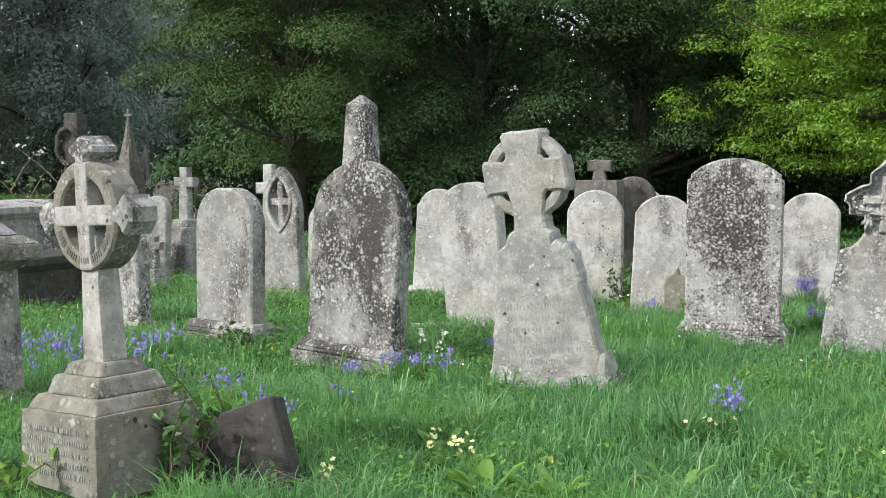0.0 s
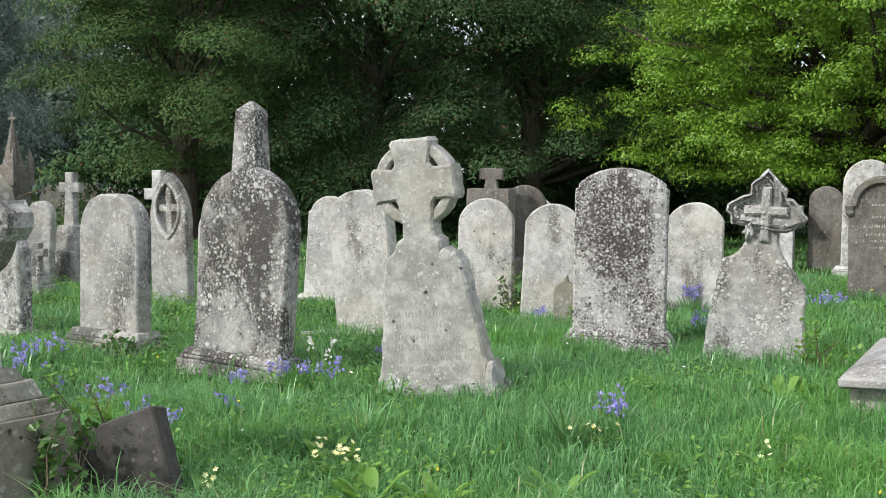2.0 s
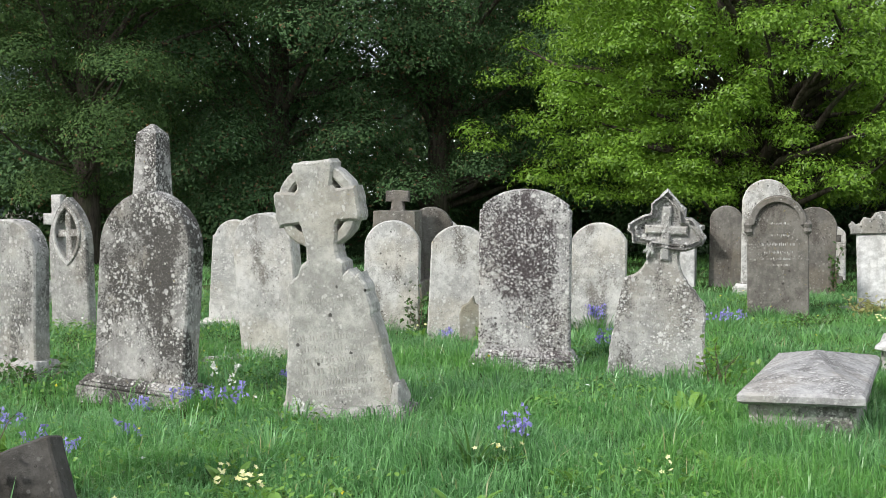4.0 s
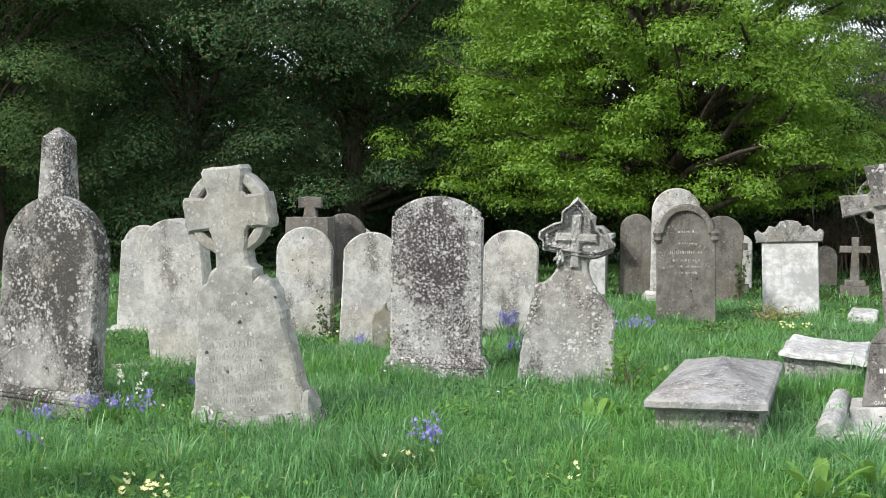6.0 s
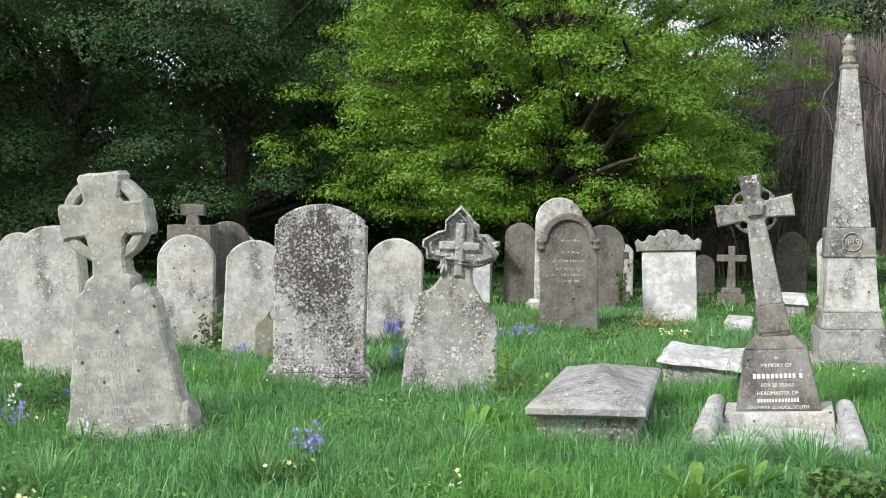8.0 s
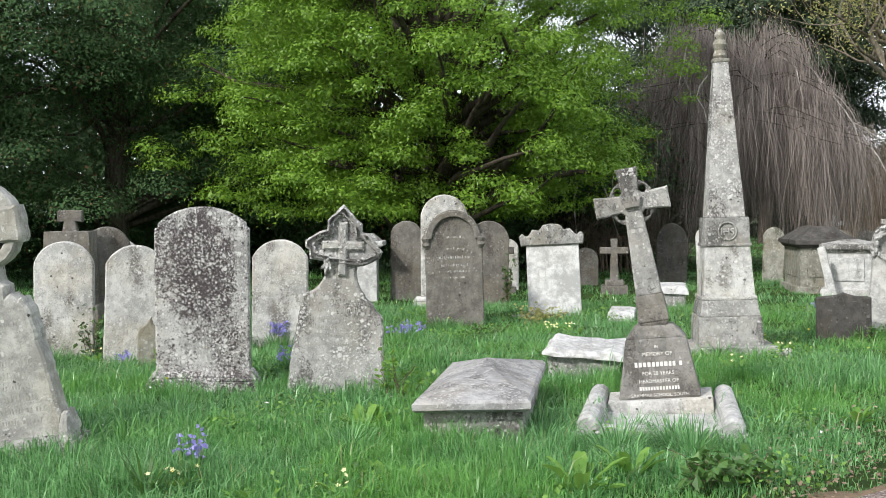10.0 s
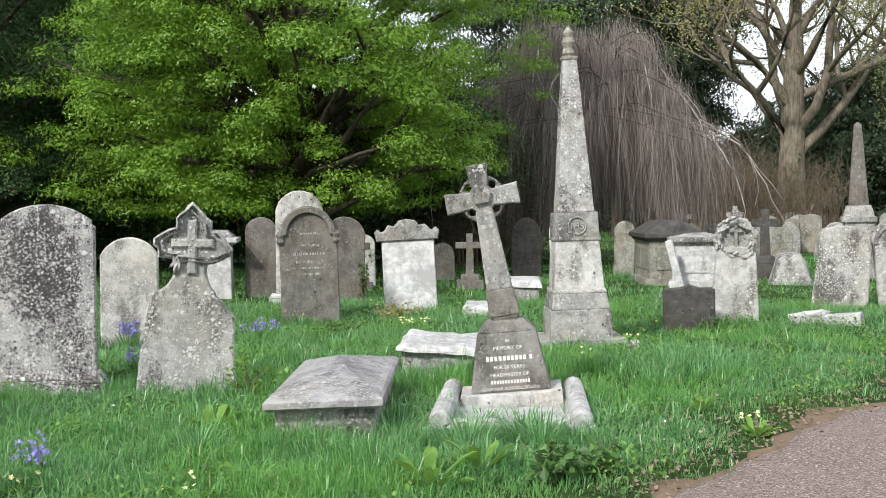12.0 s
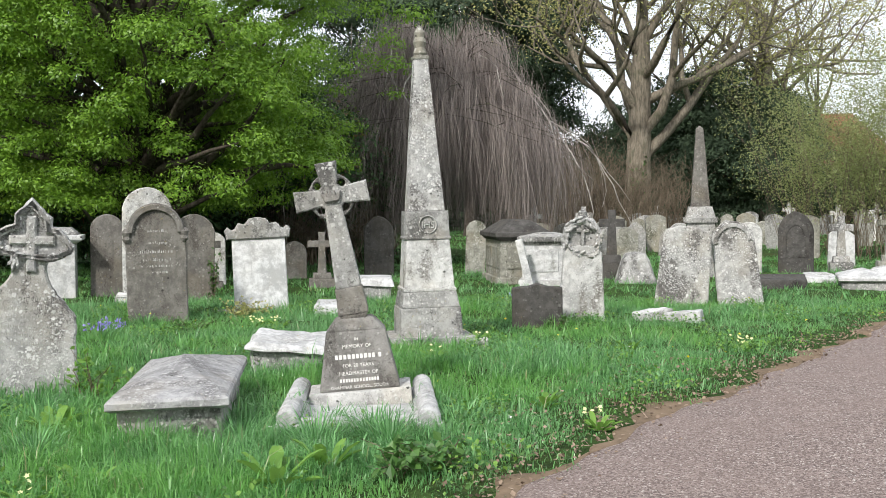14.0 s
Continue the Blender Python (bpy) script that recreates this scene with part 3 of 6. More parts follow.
def left_cross(x, y):
    """The ringed cross on a stepped block."""
    e = thing("ringed_cross_memorial", pose(x, y, gz(x, y), 1.0, -2.6, -40), "algae-stained limestone ringed cross on a stepped square base", "memorial cross")
    part("base_block", block(0.63, 0.6, 0.50, -0.15, top=(0.585, 0.555), bevel=0.012, seed=1), GREENED, e)
    part("base_step", block(0.55, 0.52, 0.065, 0.35, top=(0.47, 0.44), bevel=0.012, seed=2), GREENED, e)
    part("base_step", block(0.42, 0.39, 0.085, 0.415, top=(0.36, 0.33), bevel=0.014, seed=3), GREENED, e)
    part("base_step", block(0.31, 0.28, 0.06, 0.50, top=(0.24, 0.22), bevel=0.014, seed=4), GREENED, e)
    part("shaft", block(0.165, 0.14, 0.60, 0.55, top=(0.125, 0.115), bevel=0.018, seed=5), PALE, e)
    c = 1.235
    ring = arc(0, c, 0.258, 0, 360, 44)[:-1]
    hole = arc(0, c, 0.178, 0, 360, 32)[:-1]
    part("cross_ring", slab(ring, 0.155, 0.012, [hole], 0.0, 0.004, 2.0, 0.03), GREENED, e)
    part("ring_back", slab(arc(0, c, 0.19, 0, 360, 32)[:-1], 0.08, 0.01, (), 0.05, 0.002, 2.5, 0.04), GREENED, e)
    part("cross_upright", block(0.095, 0.11, 0.50, c - 0.25, 0, -0.027, bevel=0.012, seed=6), PALE, e)
    part("cross_arm", block(0.46, 0.11, 0.095, c - 0.045, 0, -0.025, bevel=0.012, seed=7), PALE, e)
    cap = [(-0.05, -0.09), (0.05, -0.09), (0.042, -0.03), (0.05, 0.01), (0.078, 0.03), (0.09, 0.04), (0.09, 0.066), (0.075, 0.074), (0.03, 0.112), (-0.03, 0.112), (-0.075, 0.074), (-0.09, 0.066), (-0.09, 0.04), (-0.078, 0.03), (-0.05, 0.01), (-0.042, -0.03)]
    for a in (0, 90, -90):
        ca, sa2 = math.cos(radians(a)), math.sin(radians(a))
        pts = [(px * ca + (pz + 0.255) * sa2, c - px * sa2 + (pz + 0.255) * ca) for px, pz in cap]
        part("cross_end", slab(pts, 0.162, 0.016, wear=0.009, seed=a + 1.0, step=0.02), SPOTTED, e)
    rng = random.Random(5)
    bm = bmesh.new()
    for k in range(30):
        a = radians(200 + 140 * k / 29)
        r = 0.206
        m = Matrix.Translation((r * math.cos(a), -0.0785, c + r * math.sin(a))) @ Matrix.Rotation(-(a + math.pi / 2), 4, "Y")
        if k % 6 != 5:
            bmesh.ops.create_cube(bm, size=1, matrix=m @ Matrix.Diagonal((0.011, 0.006, rng.uniform(0.022, 0.036), 1)))
    part("ring_inscription", bm, CUT, e)
    lines(e, [(0.06 + 0.052 * k, 0.24, 0.026) for k in range(5)], -0.292, FAINT, 3)
    return e


def wheel_cross(x, y):
    """The leaning cross with a painted inscription, on its kerbed grave."""
    k = thing("grave_kerb", pose(x, y, gz(x, y), 0, 0, -34), "whitish stone grave kerb with rounded rails round a gravel bed", "grave kerb")
    for sx, ln in ((-0.47, 1.55), (0.47, 1.62)):
        bm = lathe([(0.01, -ln / 2), (0.06, -ln / 2 + 0.01), (0.075, -ln / 2 + 0.05), (0.075, ln / 2 - 0.03), (0.055, ln / 2)], segs=14)
        bmesh.ops.rotate(bm, verts=bm.verts, cent=(0, 0, 0), matrix=Matrix.Rotation(radians(90), 3, "X"))
        bmesh.ops.translate(bm, verts=bm.verts, vec=(sx, -0.42, 0.09))
        roughen(bm, 0.008, sx)
        part("side_rail", join(bm, block(0.17, ln, 0.19, -0.13, sx, -0.42)), MARBLE, k, smooth=False)
    part("front_rail", block(0.80, 0.15, 0.22, -0.13, 0, -1.12, bevel=0.03, wear=0.01, seed=3), MARBLE, k)
    part("gravel_bed", block(0.80, 1.45, 0.12, -0.10, 0, -0.42, bevel=0.01, wear=0.02, seed=8, cuts=6), MARBLE, k, "white stone chippings")
    e = thing("memorial_cross", pose(x, y, gz(x, y) + 0.03, 2, -4.0, -34), "leaning granite wheel cross with white lettering on a tapered base", "memorial cross")
    part("plinth", block(0.76, 0.42, 0.16, -0.06, bevel=0.015, wear=0.005, seed=1), PALE, e)
    part("die", join(block(0.60, 0.34, 0.44, 0.10, top=(0.44, 0.24), bevel=0.014, seed=2), block(0.44, 0.24, 0.10, 0.535, top=(0.27, 0.17), bevel=0.03, seed=3)), GRANITE, e)
    s = thing("cross_shaft", pose(0.0, 0, 0.62, 0, -6.0, 0), "", "")
    del_keys = [q for q in s.keys()]
    for q in del_keys:
        del s[q]
    s.parent = e
    part("shaft_foot", join(block(0.16, 0.14, 0.05, -0.01, top=(0.22, 0.17), seed=4), block(0.23, 0.175, 0.20, 0.04, top=(0.205, 0.16), bevel=0.01, seed=5)), GRANITE, s)
    part("shaft", block(0.195, 0.14, 0.60, 0.24, top=(0.13, 0.12), bevel=0.012, seed=6), LIMESTONE, s)
    c = 0.93
    arm = [(-0.062, c - 0.2), (0.062, c - 0.2), (0.062, c - 0.085), (0.085, c - 0.062), (0.275, c - 0.08), (0.275, c + 0.08), (0.085, c + 0.062), (0.062, c + 0.085),
           (0.08, c + 0.26), (-0.08, c + 0.26), (-0.062, c + 0.085), (-0.085, c + 0.062), (-0.275, c + 0.08), (-0.275, c - 0.08), (-0.085, c - 0.062), (-0.062, c - 0.085)]
    part("cross_head", slab(arm, 0.13, 0.01, wear=0.003, seed=8, step=0.03), LIMESTONE, s)
    part("cross_ring", slab(arc(0, c, 0.175, 0, 360, 36)[:-1], 0.09, 0.01, [arc(0.09 * a, c + 0.09 * b, 0.03, 0, 360, 14)[:-1] for a in (1, -1) for b in (1, -1)], 0, 0.002, 9, 0.03), LIMESTONE, s)
    crown = [(-0.055, 0), (0.055, 0), (0.075, 0.075), (0.04, 0.045), (0.03, 0.085), (0.012, 0.05), (0, 0.09), (-0.012, 0.05), (-0.03, 0.085), (-0.04, 0.045), (-0.075, 0.075)]
    part("carved_crown", slab([(a, b + c - 0.035) for a, b in crown], 0.05, 0.006, (), -0.075, 0.003, 1, 0.015), GRANITE, s)
    slope = math.degrees(math.atan2(0.05, 0.44))

    def at(z):
        return Matrix.Translation((0, -0.17 + (z - 0.10) * 0.05 / 0.44 - 0.003, z)) @ Matrix.Rotation(radians(90 - slope), 4, "X")
    text(e, "IN", 0.03, at(0.47), LEADED)
    text(e, "MEMORY OF", 0.039, at(0.415), LEADED)
    text(e, "FOR 20 YEARS", 0.037, at(0.275), LEADED)
    text(e, "HEADMASTER OF", 0.037, at(0.218), LEADED)
    text(e, "GRAMMAR SCHOOL, SOUTH", 0.033, at(0.118), LEADED)
    bm = bmesh.new()
    for z, half, high in ((0.335, 0.17, 0.042), (0.165, 0.145, 0.032)):
        xx, rng = -half, random.Random(int(z * 100))
        while xx < half:
            lw = high * rng.uniform(0.5, 0.75)
            bmesh.ops.create_cube(bm, size=1, matrix=at(z) @ Matrix.Translation((xx + lw / 2, high * 0.4, 0)) @ Matrix.Diagonal((lw * 0.75, high * 0.8, 0.005, 1)))
            xx += lw * (1.1 if rng.random() > 0.14 else 1.8)
    tagged(part("lettering_bars", bm, LEADED, e), kind="stuff")
    return k, e


def obelisk_memorial(x, y):
    e = thing("obelisk", pose(x, y, gz(x, y), 0, -1.1, -28), "tall lichen-spotted limestone obelisk on a stepped pedestal with a monogram", "obelisk")
    part("ground_slab", block(0.90, 0.90, 0.20, -0.10, bevel=0.012, seed=1), LIMESTONE, e)
    part("lower_pedestal", block(0.66, 0.66, 0.34, 0.06, top=(0.64, 0.64), bevel=0.015, seed=2), LIMESTONE, e)
    part("pedestal_step", block(0.62, 0.62, 0.17, 0.40, top=(0.56, 0.56), bevel=0.015, seed=3), LIMESTONE, e)
    part("die", join(block(0.565, 0.565, 0.04, 0.57, seed=4), block(0.53, 0.53, 0.53, 0.60, top=(0.455, 0.455), bevel=0.012, seed=5)), PALE, e)
    part("frieze", join(block(0.47, 0.47, 0.29, 1.13, top=(0.45, 0.45), bevel=0.012, seed=6), block(0.49, 0.49, 0.03, 1.12, seed=7)), LIMESTONE, e)
    part("shaft", block(0.385, 0.385, 1.62, 1.42, top=(0.15, 0.15), bevel=0.012, seed=8, cuts=5), SPOTTED, e)
    part("finial", join(block(0.17, 0.17, 0.04, 3.03, seed=9), lathe([(0.05, 3.06), (0.075, 3.10), (0.055, 3.16), (0.075, 3.22), (0.05, 3.27), (0.06, 3.32), (0.02, 3.38), (0.0, 3.40)], segs=10)), GREENED, e)
    bm = slab(arc(0, 1.275, 0.10, 0, 360, 30)[:-1], 0.03, 0.008, [arc(0, 1.275, 0.083, 0, 360, 26)[:-1]], -0.232, 0.001, 1, 0.03)
    part("roundel", bm, LIMESTONE, e)
    text(e, "IHS", 0.10, Matrix.Translation((0, -0.236, 1.24)) @ Matrix.Rotation(radians(90), 4, "X"), PALE, 0.006, "monogram")
    return e


def cross_shape(h, arm_z, half, w, foot=None):
    f = foot or w
    return [(-f, 0), (f, 0), (w, arm_z - w), (half, arm_z - w), (half, arm_z + w), (w, arm_z + w), (w, h), (-w, h), (-w, arm_z + w), (-half, arm_z + w), (-half, arm_z - w), (-w, arm_z - w)]


def stepped_cross(label, x, y, h, half, w, az, mat, steps=((0.6, 0.18), (0.42, 0.16)), lean=0.0, thick=None, name="memorial_cross"):
    e = thing(name, pose(x, y, gz(x, y), 0, lean, -az), label, "memorial cross")
    z = -0.1
    for k, (sw, sh) in enumerate(steps):
        top = z + sh + (0.1 if k == 0 else 0)
        part("base_step", block(sw, sw, top - z, z, top=(sw * 0.92, sw * 0.92), seed=x + k), mat, e)
        z = top
    pts = [(px, pz + z - 0.02) for px, pz in cross_shape(h - z, (h - z) * 0.72, half, w, w * 1.35)]
    part("cross", slab(pts, thick or w * 1.8, 0.012, wear=0.004, seed=x), mat, e)
    return e


def gothic_cross_stone(x, y):
    """The broken stone with a cross in a lozenge gable."""
    e = thing("headstone", pose(x, y, gz(x, y), 0, 2.2, -22), "chipped lichened headstone with a carved cross in its gable", "headstone")
    right = [(0.28, LOW), (0.29, 0.0), (0.31, 0.30), (0.31, 0.62), (0.25, 0.68), (0.22, 0.74), (0.17, 0.78), (0.12, 0.86), (0.10, 0.92), (0.10, 1.03), (0.15, 1.03), (0.285, 1.09), (0.305, 1.15),
             (0.20, 1.28), (0.145, 1.29), (0.14, 1.355), (0.0, 1.50)]
    left = [(-0.13, 1.385), (-0.135, 1.31), (-0.19, 1.295), (-0.315, 1.225), (-0.32, 1.175), (-0.285, 1.15), (-0.28, 1.08), (-0.17, 1.07), (-0.165, 0.95), (-0.20, 0.89), (-0.28, 0.83), (-0.35, 0.81),
            (-0.375, 0.70), (-0.40, 0.55), (-0.50, 0.0), (-0.52, LOW)]
    out = [(px + 0.11 - 0.038 * pz, pz * 1.06 + 0.01) for px, pz in right + left]
    gap = [(0.155, -0.08), (0.245, -0.08), (0.25, 0.05), (0.225, 0.085), (0.19, 0.075), (0.15, 0.10)]
    part("stone_plate", slab(out, 0.16, 0.016, [gap], wear=0.015, seed=6.5, step=0.02), SPOTTED, e)
    gable = [(px + 0.11 - 0.038 * pz, pz * 1.06 + 0.01) for px, pz in right[9:] + left[:9] + [(-0.10, 1.05)]]
    part("gable_moulding", slab(gable, 0.09, 0.014, [inset_ring(resample(gable, 0.03), 0.055)], -0.08, 0.006, 2, 0.02), SPOTTED, e)
    part("carved_cross", slab([(a + 0.055, b + 1.02) for a, b in cross_shape(0.44, 0.25, 0.17, 0.036)], 0.05, 0.014, (), -0.09, 0.006, 3, 0.025), SPOTTED, e)
    part("broken_corner", block(0.13, 0.17, 0.26, -0.12, 0.335, -0.02, top=(0.11, 0.14), bevel=0.02, wear=0.02, seed=5), SPOTTED, e)
    lines(e, [(0.45 + 0.07 * k, 0.2, 0.03) for k in range(6)], -0.081, FAINT, 4)
    return e


def hip_slab(x, y, az, w, l, z0, label, mat, lean=0.0, tip=0.0, ridge=0.12, base=True, name="grave_slab"):
    """A coped grave cover: a thick slab with a low hipped top."""
    e = thing(name, pose(x, y, gz(x, y), tip, lean, -az), label, "grave slab")
    bm = bmesh.new()
    ring = []
    for ins, z in ((0.03, z0), (0.0, z0 + 0.02), (0.0, z0 + 0.06), (0.02, z0 + 0.08)):
        ring.append([bm.verts.new((sx * (w / 2 - ins), sy * (l / 2 - ins), z)) for sx, sy in ((-1, -1), (1, -1), (1, 1), (-1, 1))])
    for a, b in zip(ring, ring[1:]):
        for j in range(4):
            bm.faces.new((a[j - 1], a[j], b[j], b[j - 1]))
    bm.faces.new(ring[0])
    r0, r1 = bm.verts.new((0, -l * 0.02, z0 + 0.08 + ridge)), bm.verts.new((0, l * 0.08, z0 + 0.08 + ridge))
    t = ring[-1]
    for f in ((t[0], t[1], r0), (t[1], t[2], r1, r0), (t[2], t[3], r1), (t[3], t[0], r0, r1)):
        bm.faces.new(f)
    bmesh.ops.subdivide_edges(bm, edges=[q for q in bm.edges if q.calc_length() > 0.3], cuts=5, use_grid_fill=True)
    roughen(bm, 0.006, x)
    part("cover", bm, mat, e)
    if base:
        part("base_course", block(w * 0.86, l * 0.9, z0 + 0.16, -0.14, bevel=0.02, wear=0.012, seed=x), LIMESTONE, e)
    return e


celtic_headstone(0.73, 8.18)
left_cross(-1.56, 5.70)
wheel_cross(5.30, 7.68)
obelisk_memorial(8.03, 10.55)
gothic_cross_stone(3.36, 9.58)

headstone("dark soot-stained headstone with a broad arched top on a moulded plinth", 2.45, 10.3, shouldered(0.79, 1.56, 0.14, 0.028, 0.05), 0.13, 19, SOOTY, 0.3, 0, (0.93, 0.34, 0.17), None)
headstone("tall lichen-blotched headstone with a pointed arched top", -0.66, 9.12, pointed_top(0.78, 1.53, 0.43), 0.19, 31, STREAKED, 3.6, 0, (0.96, 0.36, 0.16))
e = headstone("grey headstone with a shallow pointed top and worn lettering", -1.78, 10.2, pointed_top(0.66, 1.31, 0.30), 0.17, 36, LIMESTONE, 0.6, 0, (0.84, 0.36, 0.2),
              [(0.62, 0.22, 0.028), (0.55, 0.2, 0.025), (0.48, 0.12, 0.025), (0.72, 0.24, 0.03), (0.83, 0.14, 0.025), (0.40, 0.14, 0.025)])
headstone("plain pale headstone with a rounded top", -0.10, 13.85, shouldered(0.50, 1.22, 0.16, 0.03, 0.03), 0.11, 20, PALE, 3.5, 0, (0.62, 0.3, 0.1), None)
headstone("pale lichened headstone tilting, with a wide rounded top", 0.33, 10.8, round_top(0.56, 1.31, 0.22), 0.19, 26, PALE, -4.0, 2)
headstone("white-lichened headstone with a semicircular top", 1.68, 13.55, round_top(0.62, 1.23, 0.26), 0.12, 16, PALE, 0.6, 0)
headstone("pale leaning headstone with an arched top", 2.27, 12.8, round_top(0.60, 1.22, 0.2), 0.12, 16, PALE, 2.8, 1)
headstone("white weathered headstone with an arched top", 3.98, 13.3, round_top(0.62, 1.20, 0.2), 0.13, 22, PALE, 0.8, 0)
e = thing("footstone", pose(2.36, 12.25, 0, 0, -2, -18), "small low limestone footstone with a crested top", "footstone")
part("stone_plate", slab([(-0.13, LOW), (0.13, LOW), (0.125, 0.30), (0.08, 0.37), (0.03, 0.40), (0.02, 0.47), (-0.03, 0.41), (-0.1, 0.37), (-0.13, 0.30)], 0.1, 0.014, wear=0.008, seed=3), GREENED, e)

# the pierced stone with a cross in a pointed oval
def lens(cx, cz, half_w, half_h, n=12):
    r = (half_w ** 2 + half_h ** 2) / (2 * half_w)
    a = math.degrees(math.asin(half_h / r))
    return arc(cx + half_w - r, cz, r, -a, a, n)[:-1] + [(2 * cx - px, 2 * cz - pz) for px, pz in arc(cx + half_w - r, cz, r, -a, a, n)[:-1]]


e = headstone("grey Gothic headstone pierced by a pointed oval with a cross", -1.78, 13.8, pointed_top(0.52, 1.45, 0.52), 0.13, 33, LIMESTONE, -2.0, 0, None, None, holes=[lens(0, 1.05, 0.15, 0.27)])
part("pierced_cross", slab([(a, b + 0.76) for a, b in cross_shape(0.58, 0.30, 0.15, 0.04, 0.045)], 0.09, 0.01, wear=0.003, seed=2), PALE, e)
part("oval_moulding", slab(lens(0, 1.05, 0.19, 0.34), 0.03, 0.008, [lens(0, 1.05, 0.15, 0.28)], -0.07, 0.002, 1, 0.03), PALE, e)
stepped_cross("small pale stone cross behind the pierced headstone", -2.4, 17.0, 1.52, 0.2, 0.075, 25, PALE, ((0.5, 0.2), (0.36, 0.15)))

e = thing("obelisk", pose(-0.78, 11.55, 0, 0, 0.5, -30), "weathered grey obelisk on a square pedestal behind a headstone", "obelisk")
part("pedestal", block(0.52, 0.52, 1.0, -0.12, top=(0.46, 0.46), seed=1), LIMESTONE, e)
part("cornice", block(0.5, 0.5, 0.12, 0.88, top=(0.36, 0.36), seed=2), LIMESTONE, e)
part("shaft", block(0.30, 0.30, 1.05, 1.0, top=(0.215, 0.215), seed=3), STREAKED, e)
part("point", block(0.215, 0.215, 0.09, 2.05, top=(0.03, 0.03), bevel=0.008, seed=4), LIMESTONE, e)

# west side
e = thing("pedestal_monument", pose(-2.86, 7.45, 0, 0, 0, -35), "pale panelled pedestal monument with a moulded cornice", "monument")
part("foot", block(0.52, 0.52, 0.2, -0.12, top=(0.48, 0.48), seed=1), LIMESTONE, e)
part("die", block(0.40, 0.40, 0.80, 0.08, top=(0.36, 0.36), seed=2), LIMESTONE, e)
part("cornice", join(block(0.42, 0.42, 0.05, 0.86, top=(0.5, 0.5), seed=3), block(0.58, 0.58, 0.1, 0.91, bevel=0.02, seed=4), block(0.56, 0.56, 0.05, 1.01, top=(0.42, 0.42), seed=5)), GREENED, e)
part("cap", block(0.40, 0.40, 0.10, 1.06, top=(0.2, 0.2), bevel=0.03, seed=6), SPOTTED, e)


def chest_tomb(label, x, y, az, w, l, h, mat, top_mat, hipped=0.0, lean=0.0, panels=2):
    e = thing("chest_tomb", pose(x, y, gz(x, y), 0, lean, -az), label, "tomb")
    part("foot_course", block(w * 1.04, l * 1.03, 0.26, -0.14, top=(w, l), seed=x), mat, e)
    part("body", block(w * 0.86, l * 0.92, h - 0.22, 0.10, seed=x + 1), mat, e)
    for k in range(panels):
        z, ln = h * 0.5, l * 0.8 / panels
        part("side_panel", block(0.02, ln * 0.8, h * 0.42, z - h * 0.2, -w * 0.435, (k - (panels - 1) / 2) * ln, seed=k), mat, e)
    part("end_panel", block(w * 0.6, 0.02, h * 0.45, h * 0.3, 0, -l * 0.465, seed=5), mat, e)
    part("cover", join(block(w * 0.9, l * 0.94, 0.06, h - 0.14, top=(w, l), seed=x + 2), block(w * 1.05, l * 1.04, 0.09, h - 0.08, bevel=0.02, seed=x + 3)), top_mat, e)
    if hipped:
        part("coping", block(w, l, hipped, h + 0.005, top=(w * 0.35, l * 0.6), bevel=0.02, seed=x + 4), top_mat, e)
    return e


chest_tomb("grey panelled chest tomb with a heavy flat cover", -5.3, 14.6, 25, 0.9, 1.9, 1.0, LIMESTONE, SPOTTED, 0.07)
chest_tomb("dark stone chest tomb beside tall grass", -4.35, 13.2, 25, 0.7, 1.5, 0.55, DARKSTONE, DARKSTONE)
e = stepped_cross("dark stone cross with a carved rope wreath hung over it", -5.35, 17.9, 2.22, 0.30, 0.125, 25, DARKSTONE, ((0.8, 0.35), (0.6, 0.3)))
bm = bmesh.new()
for k in range(40):
    a = 2 * math.pi * k / 40
    bmesh.ops.create_icosphere(bm, subdivisions=1, radius=0.045, matrix=Matrix.Translation((0.2 * math.cos(a), -0.16 + 0.02 * math.sin(5 * a), 1.72 + 0.26 * math.sin(a))))
part("wreath", bm, DARKSTONE, e, "carved stone wreath", True)
e = thing("spire_monument", pose(-5.5, 21.5, 0, 0, 0, -30), "slender mossy Gothic spire monument with a cross finial", "monument")
part("base", block(0.7, 0.7, 0.9, -0.1, top=(0.6, 0.6), seed=1), DARKSTONE, e)
part("tabernacle", block(0.42, 0.42, 0.75, 0.8, bevel=0.03, seed=2), BROWN, e)
for sx, sy in ((-1, -1), (1, -1), (1, 1), (-1, 1)):
    part("pinnacle", lathe([(0.05, 1.2), (0.05, 1.6), (0.0, 1.85)], sx * 0.2, sy * 0.2, square=True), BROWN, e)
part("spire", lathe([(0.2, 1.5), (0.1, 1.9), (0.03, 2.25)], segs=8), BROWN, e)
part("finial", join(slab([(a, b + 2.2) for a, b in cross_shape(0.25, 0.14, 0.09, 0.025)], 0.04, 0.006, fine=False)), BROWN, e)
headstone("grey headstone with a rough mottled edge", -2.90, 11.25, round_top(0.46, 0.98, 0.14), 0.16, 36, SPOTTED, -1.5, 0, (0.56, 0.3, 0.1))
headstone("small pale headstone with a round carved head", -3.72, 15.8, round_top(0.38, 1.05, 0.19), 0.12, 25, LIMESTONE, 3.0)
stepped_cross("small low stone cross in the grass", -3.52, 14.9, 0.62, 0.13, 0.05, 30, LIMESTONE, ((0.34, 0.1), (0.22, 0.1)))
stepped_cross("pale stone cross on a tall stepped base", -3.42, 16.3, 1.45, 0.17, 0.065, 30, LIMESTONE, ((0.52, 0.42), (0.40, 0.22), (0.28, 0.1)))
